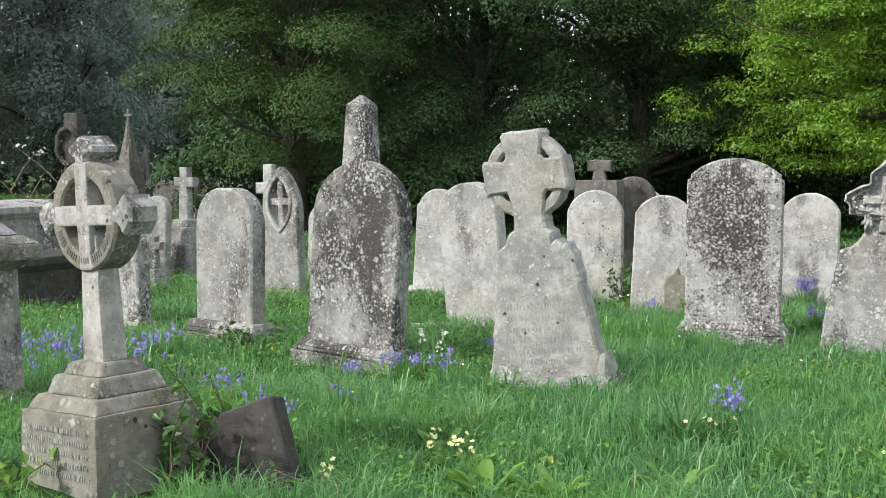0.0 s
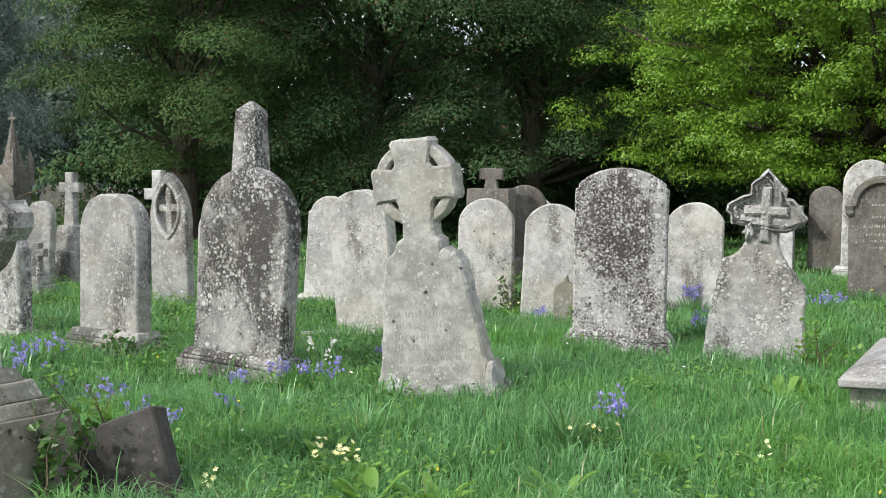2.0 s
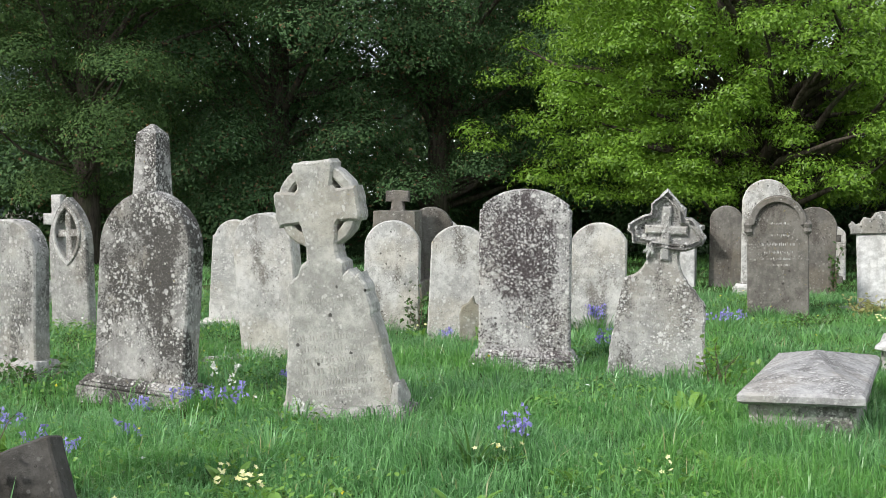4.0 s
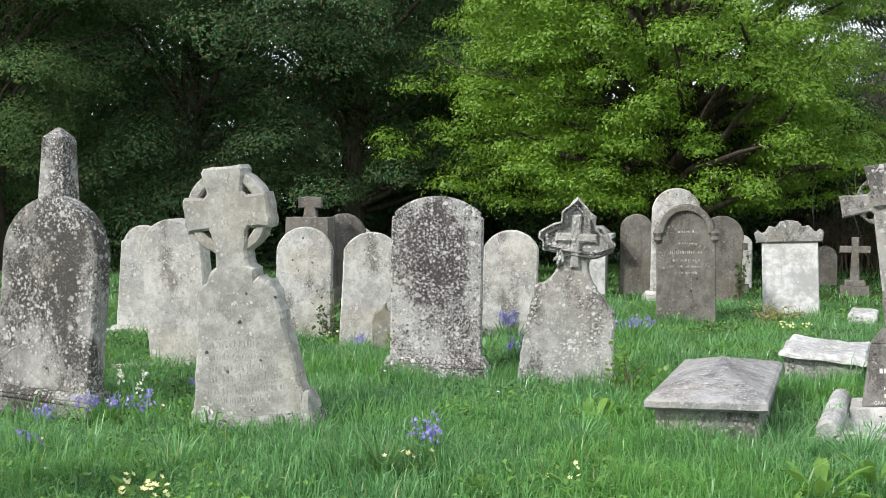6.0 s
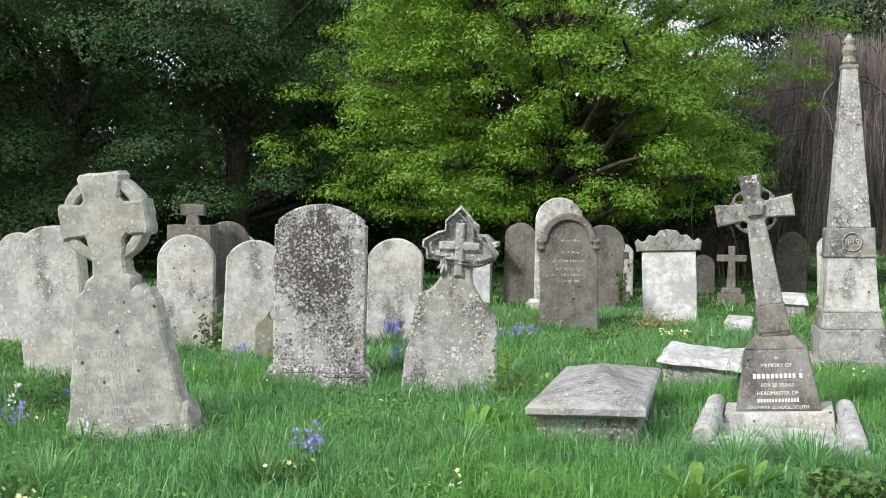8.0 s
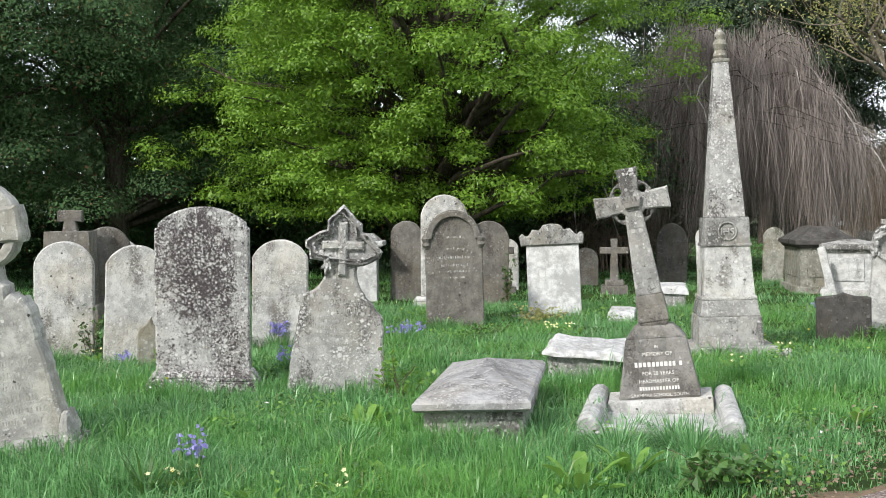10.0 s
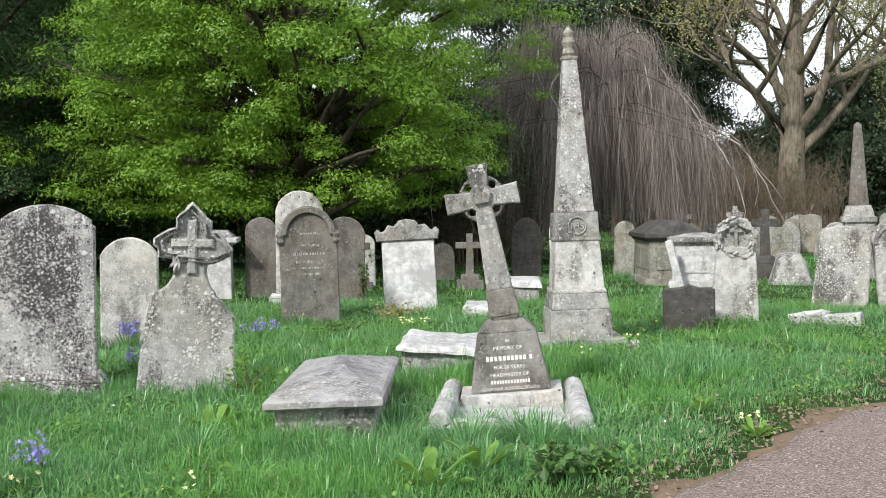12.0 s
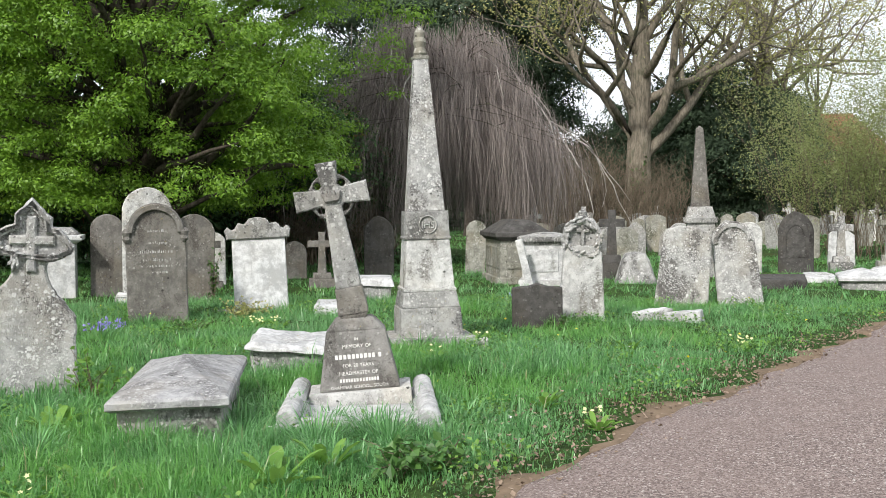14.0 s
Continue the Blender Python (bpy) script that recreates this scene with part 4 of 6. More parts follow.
headstone("narrow pale headstone with a pointed top", -1.55, 15.6, pointed_top(0.4, 1.0, 0.25), 0.1, 30, PALE, 2)

# behind the row
stepped_cross("brownish stone cross rising from a broad block", 2.12, 16.6, 1.55, 0.16, 0.075, 18, BROWN, ((0.85, 0.3), (0.62, 0.95)))
headstone("dark brown headstone with a rounded top", 2.62, 16.9, round_top(0.62, 1.32, 0.28), 0.14, 18, BROWN, 0)
headstone("slim headstone half hidden behind the row", 3.05, 17.6, pointed_top(0.3, 1.1, 0.2), 0.1, 18, LIMESTONE, -3)
e = thing("pedestal_monument", pose(7.02, 18.9, 0, 0, 0, -25), "white marble pedestal with a projecting cornice", "monument")
part("die", block(0.44, 0.44, 1.0, -0.1, seed=1), MARBLE, e)
part("cornice", join(block(0.46, 0.46, 0.06, 0.88, top=(0.66, 0.66), seed=2), block(0.68, 0.68, 0.08, 0.94, seed=3)), MARBLE, e)
part("cap", block(0.56, 0.56, 0.12, 1.02, top=(0.3, 0.3), seed=4), LIMESTONE, e)
headstone("dark mossy headstone with a rounded top", 7.72, 18.8, round_top(0.52, 1.32, 0.2), 0.12, 24, BROWN, 0.5)
headstone("tall pale headstone with a semicircular top and plinth", 7.88, 17.6, round_top(0.74, 1.74, 0.36), 0.14, 22, PALE, 0.4, 0, (0.98, 0.34, 0.14))
e = headstone("brown streaked headstone with an arched hood and white lettering", 6.78, 14.72, shouldered(0.76, 1.52, 0.30, 0.03, 0.16), 0.15, 24, BROWN, -1.0, 0, None,
              [(0.88, 0.2, 0.04), (0.78, 0.17, 0.035), (0.70, 0.2, 0.03), (0.62, 0.14, 0.03), (1.0, 0.1, 0.03), (1.15, 0.1, 0.03)], inkmat=PALE)
hood = [(0.36 * math.cos(radians(a)), 1.14 + 0.37 * math.sin(radians(a))) for a in range(0, 181, 12)] + [(0.28 * math.cos(radians(a)), 1.14 + 0.29 * math.sin(radians(a))) for a in range(180, -1, -12)]
part("arched_hood", slab(hood, 0.06, 0.01, (), -0.09, 0.004, 1, 0.04), BROWN, e)
for sx in (-1, 1):
    part("scroll", lathe([(0.03, 1.02), (0.06, 1.06), (0.045, 1.10), (0.065, 1.15), (0.03, 1.20)], sx * 0.36, -0.07, 10), BROWN, e)
headstone("dark ivy-edged headstone under the trees", 8.62, 17.6, round_top(0.66, 1.34, 0.3), 0.14, 24, BROWN, 2.0)

e = thing("headstone", pose(8.45, 15.05, 0, 0, -2.0, -24), "white marble headstone with a scrolled grey crest", "headstone")
part("stone_plate", slab([(-0.36, LOW), (0.38, LOW), (0.37, 1.0), (-0.36, 1.0)], 0.13, 0.012, wear=0.004, seed=1), WHITE, e)
crest = [(-0.43, 1.0), (0.43, 1.0), (0.45, 1.13), (0.41, 1.17), (0.36, 1.13), (0.31, 1.15), (0.26, 1.22), (0.17, 1.21), (0.11, 1.28), (0.0, 1.30), (-0.11, 1.28), (-0.17, 1.21), (-0.26, 1.22), (-0.31, 1.15), (-0.36, 1.13), (-0.41, 1.17), (-0.45, 1.13)]
part("crest", slab(crest, 0.2, 0.015, wear=0.008, seed=2, step=0.025), LIMESTONE, e)
part("foot_slab", block(0.9, 0.4, 0.14, -0.1, -0.15, 0, seed=4), LIMESTONE, e)

hip_slab(3.95, 7.87, 31, 0.76, 2.05, 0.19, "grey coped grave slab with a low hipped top, tilted", SLABTOP, -1.5, 0.0, 0.13)
e = thing("grave_slab", pose(5.88, 9.78, 0, -3, 4, -34), "broken white grave slab resting on a rough stone block", "grave slab")
bm = block(0.76, 1.25, 0.12, 0.15, top=(0.66, 1.15), bevel=0.03, wear=0.03, seed=3.3, cuts=7)
for v in bm.verts:
    if v.co.z > 0.2:
        v.co.z += 0.05 * v.co.y + 0.022 * wob(v.co.x, v.co.y, 0, 6, 2.0) - 0.02 * (1 - abs(v.co.x) / 0.35)
part("cover", bm, MARBLE, e)
part("base_course", block(0.62, 1.1, 0.31, -0.14, bevel=0.04, wear=0.035, seed=4, cuts=4), LIMESTONE, e)
e = thing("grave_slab", pose(8.95, 14.1, 0, 2, 4, -34), "small fallen white marble slab in the grass", "grave slab")
part("cover", block(0.38, 0.8, 0.2, -0.06, top=(0.34, 0.7), bevel=0.03, wear=0.02, seed=5), MARBLE, e)
e = thing("grave_slab", pose(10.95, 15.95, 0, 0, 2, -34), "low pale grave block with a rough top", "grave slab")
part("cover", block(0.6, 1.1, 0.12, 0.2, top=(0.5, 0.9), bevel=0.03, wear=0.02, seed=6), MARBLE, e)
part("base_course", block(0.5, 1.0, 0.34, -0.13, bevel=0.03, wear=0.02, seed=7), LIMESTONE, e)
headstone("dark slate headstone with a pointed arched top", 14.1, 20.5, pointed_top(0.6, 1.22, 0.35), 0.12, 32, DARKSTONE)
headstone("low dark arched headstone", 12.2, 20.6, round_top(0.46, 0.72, 0.22), 0.12, 30, BROWN)
stepped_cross("dark stone cross on a low base", 11.6, 18.6, 1.0, 0.25, 0.06, 30, BROWN, ((0.5, 0.16), (0.34, 0.1)))
stepped_cross("small dark cross under the trees", 9.9, 19.6, 1.0, 0.2, 0.06, 28, BROWN, ((0.5, 0.1), (0.34, 0.1)))
headstone("pale narrow headstone in shade", 10.3, 20.2, round_top(0.4, 0.95, 0.15), 0.1, 28, PALE)
headstone("pale weathered headstone with a rounded top", 16.1, 19.9, round_top(0.42, 1.1, 0.2), 0.12, 38, GREENED, 2)
headstone("pale slim headstone behind the obelisk", 13.4, 18.3, pointed_top(0.4, 1.15, 0.2), 0.12, 36, PALE, -2)

# east side
chest_tomb("dark-topped yellowed chest tomb with a hipped cover", 15.0, 17.3, 30, 1.0, 1.8, 0.92, GREENED, DARKSTONE, 0.22)
chest_tomb("white panelled chest tomb with a stone leaning on it", 14.75, 16.2, 44, 0.86, 1.3, 0.86, MARBLE, LIMESTONE, 0.06)
e = thing("fallen_stone", pose(13.9, 15.6, 0, 0, -14, -44), "narrow white stone leaning against a chest tomb", "stone")
part("stone_plate", block(0.12, 0.16, 0.98, -0.12, seed=3), MARBLE, e)

e = thing("headstone", pose(10.62, 10.92, 0, 0, 1.5, -36), "pale headstone crowned by a carved wreath and anchor", "headstone")
part("stone_plate", slab([(-0.27, LOW), (0.30, LOW), (0.28, 0.3), (0.24, 0.86), (0.15, 0.94), (-0.15, 0.94), (-0.22, 0.86), (-0.26, 0.3)], 0.15, 0.014, wear=0.006, seed=1), PALE, e)
c = 1.03
part("wreath", slab(arc(0, c, 0.25, 0, 360, 36)[:-1], 0.16, 0.03, [arc(0, c, 0.165, 0, 360, 26)[:-1]], 0, 0.03, 2, 0.02), SPOTTED, e)
bm, rw = bmesh.new(), random.Random(8)
for k in range(44):
    a = 2 * math.pi * k / 44
    rr = 0.21 + rw.uniform(-0.045, 0.045)
    bmesh.ops.create_icosphere(bm, subdivisions=1, radius=1, matrix=Matrix.Translation((rr * math.cos(a), -0.07 + rw.uniform(-0.02, 0.02), c + rr * math.sin(a))) @ Matrix.Rotation(-a + rw.uniform(-0.8, 0.8), 4, "Y") @ Matrix.Diagonal((0.022, 0.03, 0.042, 1)))
part("wreath_leaves", bm, SPOTTED, e, "carved stone leaves")
part("wreath_back", slab(arc(0, c, 0.2, 0, 360, 30)[:-1], 0.08, 0.01, (), 0.02, 0.002, 3), LIMESTONE, e)
part("anchor", slab([(a, b + c - 0.17) for a, b in [(-0.02, 0), (0.02, 0), (0.13, 0.08), (0.11, 0.10), (0.02, 0.05), (0.02, 0.24), (0.08, 0.24), (0.08, 0.28), (0.02, 0.28), (0.02, 0.33), (-0.02, 0.33), (-0.02, 0.28), (-0.08, 0.28), (-0.08, 0.24), (-0.02, 0.24), (-0.02, 0.05), (-0.11, 0.10), (-0.13, 0.08)]], 0.05, 0.008, (), -0.045, 0.008, 4, 0.02), LIMESTONE, e)
part("finial", join(lathe([(0.04, 1.24), (0.07, 1.28), (0.05, 1.32), (0.055, 1.35), (0.0, 1.40)], segs=10)), LIMESTONE, e)
headstone("low dark square headstone with a moulded top edge", 9.86, 10.85, [(-0.30, LOW), (0.30, LOW), (0.30, 0.46), (0.22, 0.475), (0.12, 0.48), (0.0, 0.515), (-0.12, 0.48), (-0.22, 0.475), (-0.30, 0.46)], 0.16, 40, DARKSTONE, -0.5, 0, None)
headstone("pale pitted headstone leaning against its neighbour", 13.32, 11.7, [(-0.40, LOW), (0.36, LOW), (0.34, 0.9), (0.32, 1.02), (0.26, 1.06), (0.1, 1.13), (-0.12, 1.13), (-0.3, 1.06), (-0.33, 1.0), (-0.36, 0.5)], 0.14, 46, SPOTTED, 4.5, -3)
e = headstone("speckled headstone with a carved semicircular crest, leaning", 14.05, 11.25, round_top(0.60, 1.20, 0.30, spread=0.02), 0.14, 48, SPOTTED, -7.0, -3)
part("crest_arch", slab([(0.27 * math.cos(radians(a)), 0.9 + 0.27 * math.sin(radians(a))) for a in range(0, 181, 12)] + [(0.21 * math.cos(radians(a)), 0.9 + 0.21 * math.sin(radians(a))) for a in range(180, -1, -12)], 0.04, 0.008, (), -0.08, 0.003, 1, 0.03), LIMESTONE, e)
stepped_cross("tall dark stone cross on a square base", 17.1, 16.9, 1.34, 0.25, 0.075, 42, DARKSTONE, ((0.55, 0.3), (0.36, 0.14)))
e = thing("grave_mound", pose(16.3, 15.5, 0, 0, 0, -44), "rounded grey body-shaped grave stone", "grave slab")
bm = block(0.8, 1.3, 0.66, -0.12, top=(0.4, 0.9), bevel=0.12, wear=0.03, seed=4, cuts=4)
part("cover", bm, LIMESTONE, e)
e = thing("obelisk", pose(18.4, 15.8, 0, 0, -0.4, -46), "slim grey obelisk on a moulded pedestal", "obelisk")
part("pedestal", block(0.62, 0.62, 1.15, -0.1, top=(0.52, 0.52), seed=1), LIMESTONE, e)
part("moulding", join(block(0.62, 0.62, 0.1, 1.04, top=(0.64, 0.64), seed=2), block(0.56, 0.56, 0.22, 1.13, top=(0.44, 0.44), seed=3)), LIMESTONE, e)
part("shaft", block(0.36, 0.36, 1.50, 1.34, top=(0.14, 0.14), seed=4), BROWN, e)
part("point", block(0.14, 0.14, 0.06, 2.84, top=(0.02, 0.02), bevel=0.005, seed=5), BROWN, e)
for fx, fy, az, w, l in ((11.30, 10.35, 20, 0.46, 0.2), (11.45, 9.98, 62, 0.46, 0.18)):
    e = thing("stone_fragment", pose(fx, fy, 0, 4, -6, -az), "broken white marble fragment lying in the grass", "stone")
    part("fragment", block(w, l, 0.16, -0.02, bevel=0.015, wear=0.012, seed=fx), MARBLE, e)
headstone("whitish rounded headstone at the back", 19.7, 15.7, round_top(0.5, 1.0, 0.24), 0.13, 48, PALE, 1)
e = headstone("dark Gothic headstone with a carved panel", 20.4, 15.1, pointed_top(0.68, 1.22, 0.42), 0.16, 50, DARKSTONE, 0)
part("carved_panel", slab(pointed_top(0.5, 1.05, 0.32, 0.3), 0.03, 0.008, [pointed_top(0.36, 0.95, 0.25, 0.36)], -0.08, 0.002, 1, 0.05), DARKSTONE, e)
e = thing("grave_slab", pose(17.1, 13.0, 0, 0, 0, -52), "low flat dark grave slab", "grave slab")
part("cover", block(0.95, 1.5, 0.24, -0.06, bevel=0.03, wear=0.01, seed=3), DARKSTONE, e)
e = thing("grave_slab", pose(18.8, 13.4, 0, 3, 4, -50), "broken white flat grave slab", "grave slab")
part("cover", block(0.55, 0.8, 0.2, -0.08, bevel=0.04, wear=0.04, seed=4), MARBLE, e)
hip_slab(17.9, 11.9, 52, 0.8, 1.3, 0.12, "white coped grave slab beside the path", MARBLE, 0, 0, 0.12)
hip_slab(19.1, 12.1, 60, 0.8, 1.3, 0.16, "white coped tomb cover, tilted, beside the path", MARBLE, 5, 0, 0.12)
stepped_cross("grey stone cross at the back of the graves", 21.6, 14.9, 1.15, 0.24, 0.07, 50, LIMESTONE, ((0.5, 0.2), (0.34, 0.12)))
stepped_cross("slim stone cross near the path", 22.2, 14.2, 1.25, 0.22, 0.06, 50, GREENED, ((0.5, 0.2), (0.3, 0.12)))
headstone("white headstone with a jagged top", 23.6, 16.3, [(-0.3, LOW), (0.3, LOW), (0.28, 0.7), (0.12, 0.82), (0.06, 1.05), (-0.05, 1.1), (-0.12, 0.86), (-0.27, 0.72)], 0.14, 50, MARBLE, 0)

# far graves, alike and many
rng = random.Random(11)
KINDS = [lambda w, h: round_top(w, h, w * 0.4), lambda w, h: pointed_top(w, h, w * 0.7), lambda w, h: shouldered(w, h, 0.12, 0.04, 0.04), lambda w, h: round_top(w, h, w * 0.2)]
FAR = [(rng.uniform(43.5, 58.5), rng.uniform(31, 54)) for _ in range(66)] + [(rng.uniform(41, 45.5), rng.uniform(36, 48)) for _ in range(12)] + [(rng.uniform(-15, -8.5), rng.uniform(24, 48)) for _ in range(14)]
MODELS = []
for k in range(12):
    w, h = rng.uniform(0.42, 0.68), rng.uniform(0.65, 1.1)
    # dim stones only: the shade and haze out there are put into their colour
    mat = rng.choice((LIMESTONE, LIMESTONE, GREENED, GREENED, BROWN, BROWN, GREENED))
    tone = {"pale_limestone": "pale", "limestone": "grey", "algae_stained_stone": "greenish", "brown_sandstone": "brown", "weathered_marble": "white"}[mat.name]
    MODELS.append((w, h, KINDS[k % 4](w, h), mat, "distant " + tone + " weathered headstone among rows of graves"))
made = {}
for k, (az, r) in enumerate(FAR):
    x, y = r * math.sin(radians(az)), r * math.cos(radians(az))
    m = pose(x, y, 0, rng.uniform(-4, 4), rng.uniform(-5, 5), -az + rng.uniform(-15, 12))
    w, h, out, mat, label = MODELS[k % 12]
    if k % 9 == 4:
        key = "cross"
        if key not in made:
            made[key] = stepped_cross("distant pale stone cross among rows of graves", x, y, 1.3, 0.25, 0.07, az, PALE, ((0.5, 0.2), (0.34, 0.14)))
            tagged(made[key], group="distant graves")
        else:
            copy_thing(made[key], m)
    elif k % 12 not in made:
        made[k % 12] = headstone(label, x, y, out, 0.13, az, mat, group="distant graves", step=0.08)
    else:
        copy_thing(made[k % 12], m)


# ---- trees ----
def grow(p, d, length, radius, level, rng, tubes, tips, spread=0.6, lift=0.15, kids=(3, 4), shrink=0.62, least=2):
    """Branches in ever finer limbs; the ends are kept in tips."""
    pts, radii = [p], [radius]
    n = 4
    for i in range(n):
        d = (d + Vector((rng.gauss(0, 0.16), rng.gauss(0, 0.16), rng.gauss(lift * 0.4, 0.12)))).normalized()
        p = p + d * (length / n)
        pts.append(p)
        radii.append(radius * (1 - 0.55 * (i + 1) / n))
    tubes.append(tube(pts, radii, 7 if level == 0 else (5 if level < 3 else 3)))
    if level >= least:
        tips += pts[1:]
    if level == 4 or radius < 0.006:
        return
    for k in range(rng.choice(kids)):
        i = rng.randint(2, n)
        a = rng.uniform(0, 2 * math.pi)
        side = d.orthogonal()
        side.rotate(Matrix.Rotation(a, 3, d))
        nd = (d + side * rng.uniform(0.6, 1.4) * spread * 1.5 + Vector((0, 0, lift))).normalized()
        grow(pts[i], nd, length * shrink * rng.uniform(0.8, 1.15), radii[i] * 0.72, level + 1, rng, tubes, tips, spread, lift, kids, shrink, least)


def tree(name, label, x, y, trunk_h, limbs, seed, barkmat, leafmat, n_leaves, size, clump, lift=0.1, spread=0.7, first=2.5, radius=0.22, shrink=0.64, droop=0.2, limb_tilt=(0.2, 1.0), flat=0.7, start=0.4, kids=(2, 3, 3)):
    rng, nr = random.Random(seed), np.random.default_rng(seed)
    e = thing(name, pose(x, y, 0), label, "tree")
    tubes, tips = [], []
    top = Vector((rng.uniform(-0.3, 0.3), rng.uniform(-0.3, 0.3), trunk_h))
    path = [Vector((0, 0, -0.3)), Vector((0, 0, 0.15)), top * 0.35, top * 0.7, top]
    tubes.append(tube(path, [radius * 1.5, radius * 1.15, radius, radius * 0.8, radius * 0.35], 10))
    for k in range(limbs):
        f = start + (1 - start) * (k + 0.5) / limbs
        p = Vector((0, 0, 0)).lerp(top, f)
        a = 2.4 * k + rng.uniform(-0.4, 0.4)
        up = rng.uniform(*limb_tilt)
        d = Vector((math.cos(a), math.sin(a), up)).normalized()
        grow(p, d, first * (1.15 - 0.45 * f) * rng.uniform(0.85, 1.15), radius * (0.6 - 0.3 * f), 1, rng, tubes, tips, spread, lift, kids, shrink)
    part_np("trunk", tubes_mesh("trunk", tubes, barkmat), e)
    if n_leaves:
        t = np.array([tuple(v) for v in tips])
        pick = nr.integers(0, len(t), n_leaves)
        c = t[pick] + nr.normal(size=(n_leaves, 3)) * clump * np.array([1, 1, flat])
        part_np("crown", leaves_mesh("crown", c, size, size * 0.5, leafmat, nr, droop), e)
    return e


def mass(name, label, x, y, rx, ry, h, low, seed, barkmat, leafmat, n_leaves, size, clumps, clump=0.6, droop=0.3, trunk=0.3, bough=0.35, limbs=46, flat=0.55, solid=0.5, sag=0.3, slim=True, up=0.5, thick=0.10, inner=0.55, fill=0.15, floor=None):
    """A dense evergreen: boughs of clumped foliage round a dark middle, with an uneven outline."""
    rng, nr = random.Random(seed), np.random.default_rng(seed)
    e = thing(name, pose(x, y, 0), label, "tree")
    tubes = [tube([(0, 0, -0.3), (0, 0, 0.3), (0.1, 0, h * 0.5), (0, 0.1, h * 0.92)], [trunk * 1.4, trunk, trunk * 0.7, 0.05], 9)]
    u = nr.normal(size=(clumps, 3))
    u /= np.linalg.norm(u, axis=1)[:, None]
    lump = 1 + 0.16 * np.sin(5 * u[:, 0] + 3 * u[:, 2] + seed) + 0.13 * np.sin(8 * u[:, 1] - 6 * u[:, 2] + 2 * seed) + 0.08 * np.sin(13 * u[:, 0] + 11 * u[:, 1])
    rad = nr.uniform(inner, 1.0, clumps) ** 0.5 * lump
    mid = (h + low) / 2
    c = np.stack([u[:, 0] * rx * rad, u[:, 1] * ry * rad, mid + u[:, 2] * (h - low) / 2 * np.clip(rad, 0, 1.1)], 1)
    c = c[c[:, 2] > (low * 0.6 if floor is None else floor)]
    for k in range(limbs):
        q = Vector(c[rng.randrange(len(c))])
        s = Vector((0, 0, max(0.5, q.z * rng.uniform(0.45, 0.8))))
        lift, k2 = rng.uniform(-0.3, 0.5), thick * rng.uniform(0.5, 1.2)
        bend = Vector((rng.gauss(0, 0.2), rng.gauss(0, 0.2), 0))
        pts = [s.lerp(q, f) + (Vector((0, 0, lift)) + bend) * math.sin(math.pi * f) + Vector((rng.gauss(0, 0.06), rng.gauss(0, 0.06), rng.gauss(0, 0.08))) * (0 < f < 1) for f in (0, 0.2, 0.4, 0.6, 0.8, 1)]
        tubes.append(tube(pts, [k2 * (1 - 0.88 * f) for f in (0, 0.2, 0.4, 0.6, 0.8, 1)], 5))
    part_np("trunk", tubes_mesh("trunk", tubes[:1], barkmat), e)
    part_np("branchwork", tubes_mesh("branchwork", tubes[1:], barkmat), e)
    # each clump is a rounded head of sprays, broad and flat, its outer side hanging a little
    r = clump * nr.uniform(0.55, 1.5, len(c))
    share = r ** 2 / np.sum(r ** 2)
    pick = nr.choice(len(c), n_leaves, p=share)
    d = nr.normal(size=(n_leaves, 3))
    d[:, 2] = np.abs(d[:, 2]) - 0.22
    d /= np.linalg.norm(d, axis=1)[:, None]
    knobs = 1 + 0.22 * np.sin(6 * d[:, 0] + 2.3 * pick) * np.sin(6 * d[:, 1] + 1.7 * pick)
    depth = 1 - nr.random(n_leaves) ** 2 * solid
    out = c[pick] * np.array([1, 1, 0])
    out /= np.linalg.norm(out, axis=1)[:, None] + 1e-6
    q = d * (r[pick] * knobs * depth)[:, None] * np.array([1, 1, flat])
    along = np.sum(q * out, 1)
    p = c[pick] + q + out * (along * bough)[:, None]
    p[:, 2] -= sag * np.clip(along, 0, 2) ** 2
    p += nr.normal(size=p.shape) * size * 0.6
    within = nr.normal(size=(int(n_leaves * fill), 3))
    within *= (nr.random(len(within)) ** 0.4 * 0.78 / np.linalg.norm(within, axis=1))[:, None]
    facing = np.concatenate([d + np.array([0, 0, 0.25]), nr.normal(size=within.shape)])
    p = np.concatenate([p, within * np.array([rx, ry, (h - low) / 2]) + np.array([0, 0, mid])])
    p[:, 2] = np.maximum(p[:, 2], 0.05)
    part_np("crown", leaves_mesh("crown", p, size, size * 0.55, leafmat, nr, droop, up=up, slim=slim, normals=facing), e)
    return e


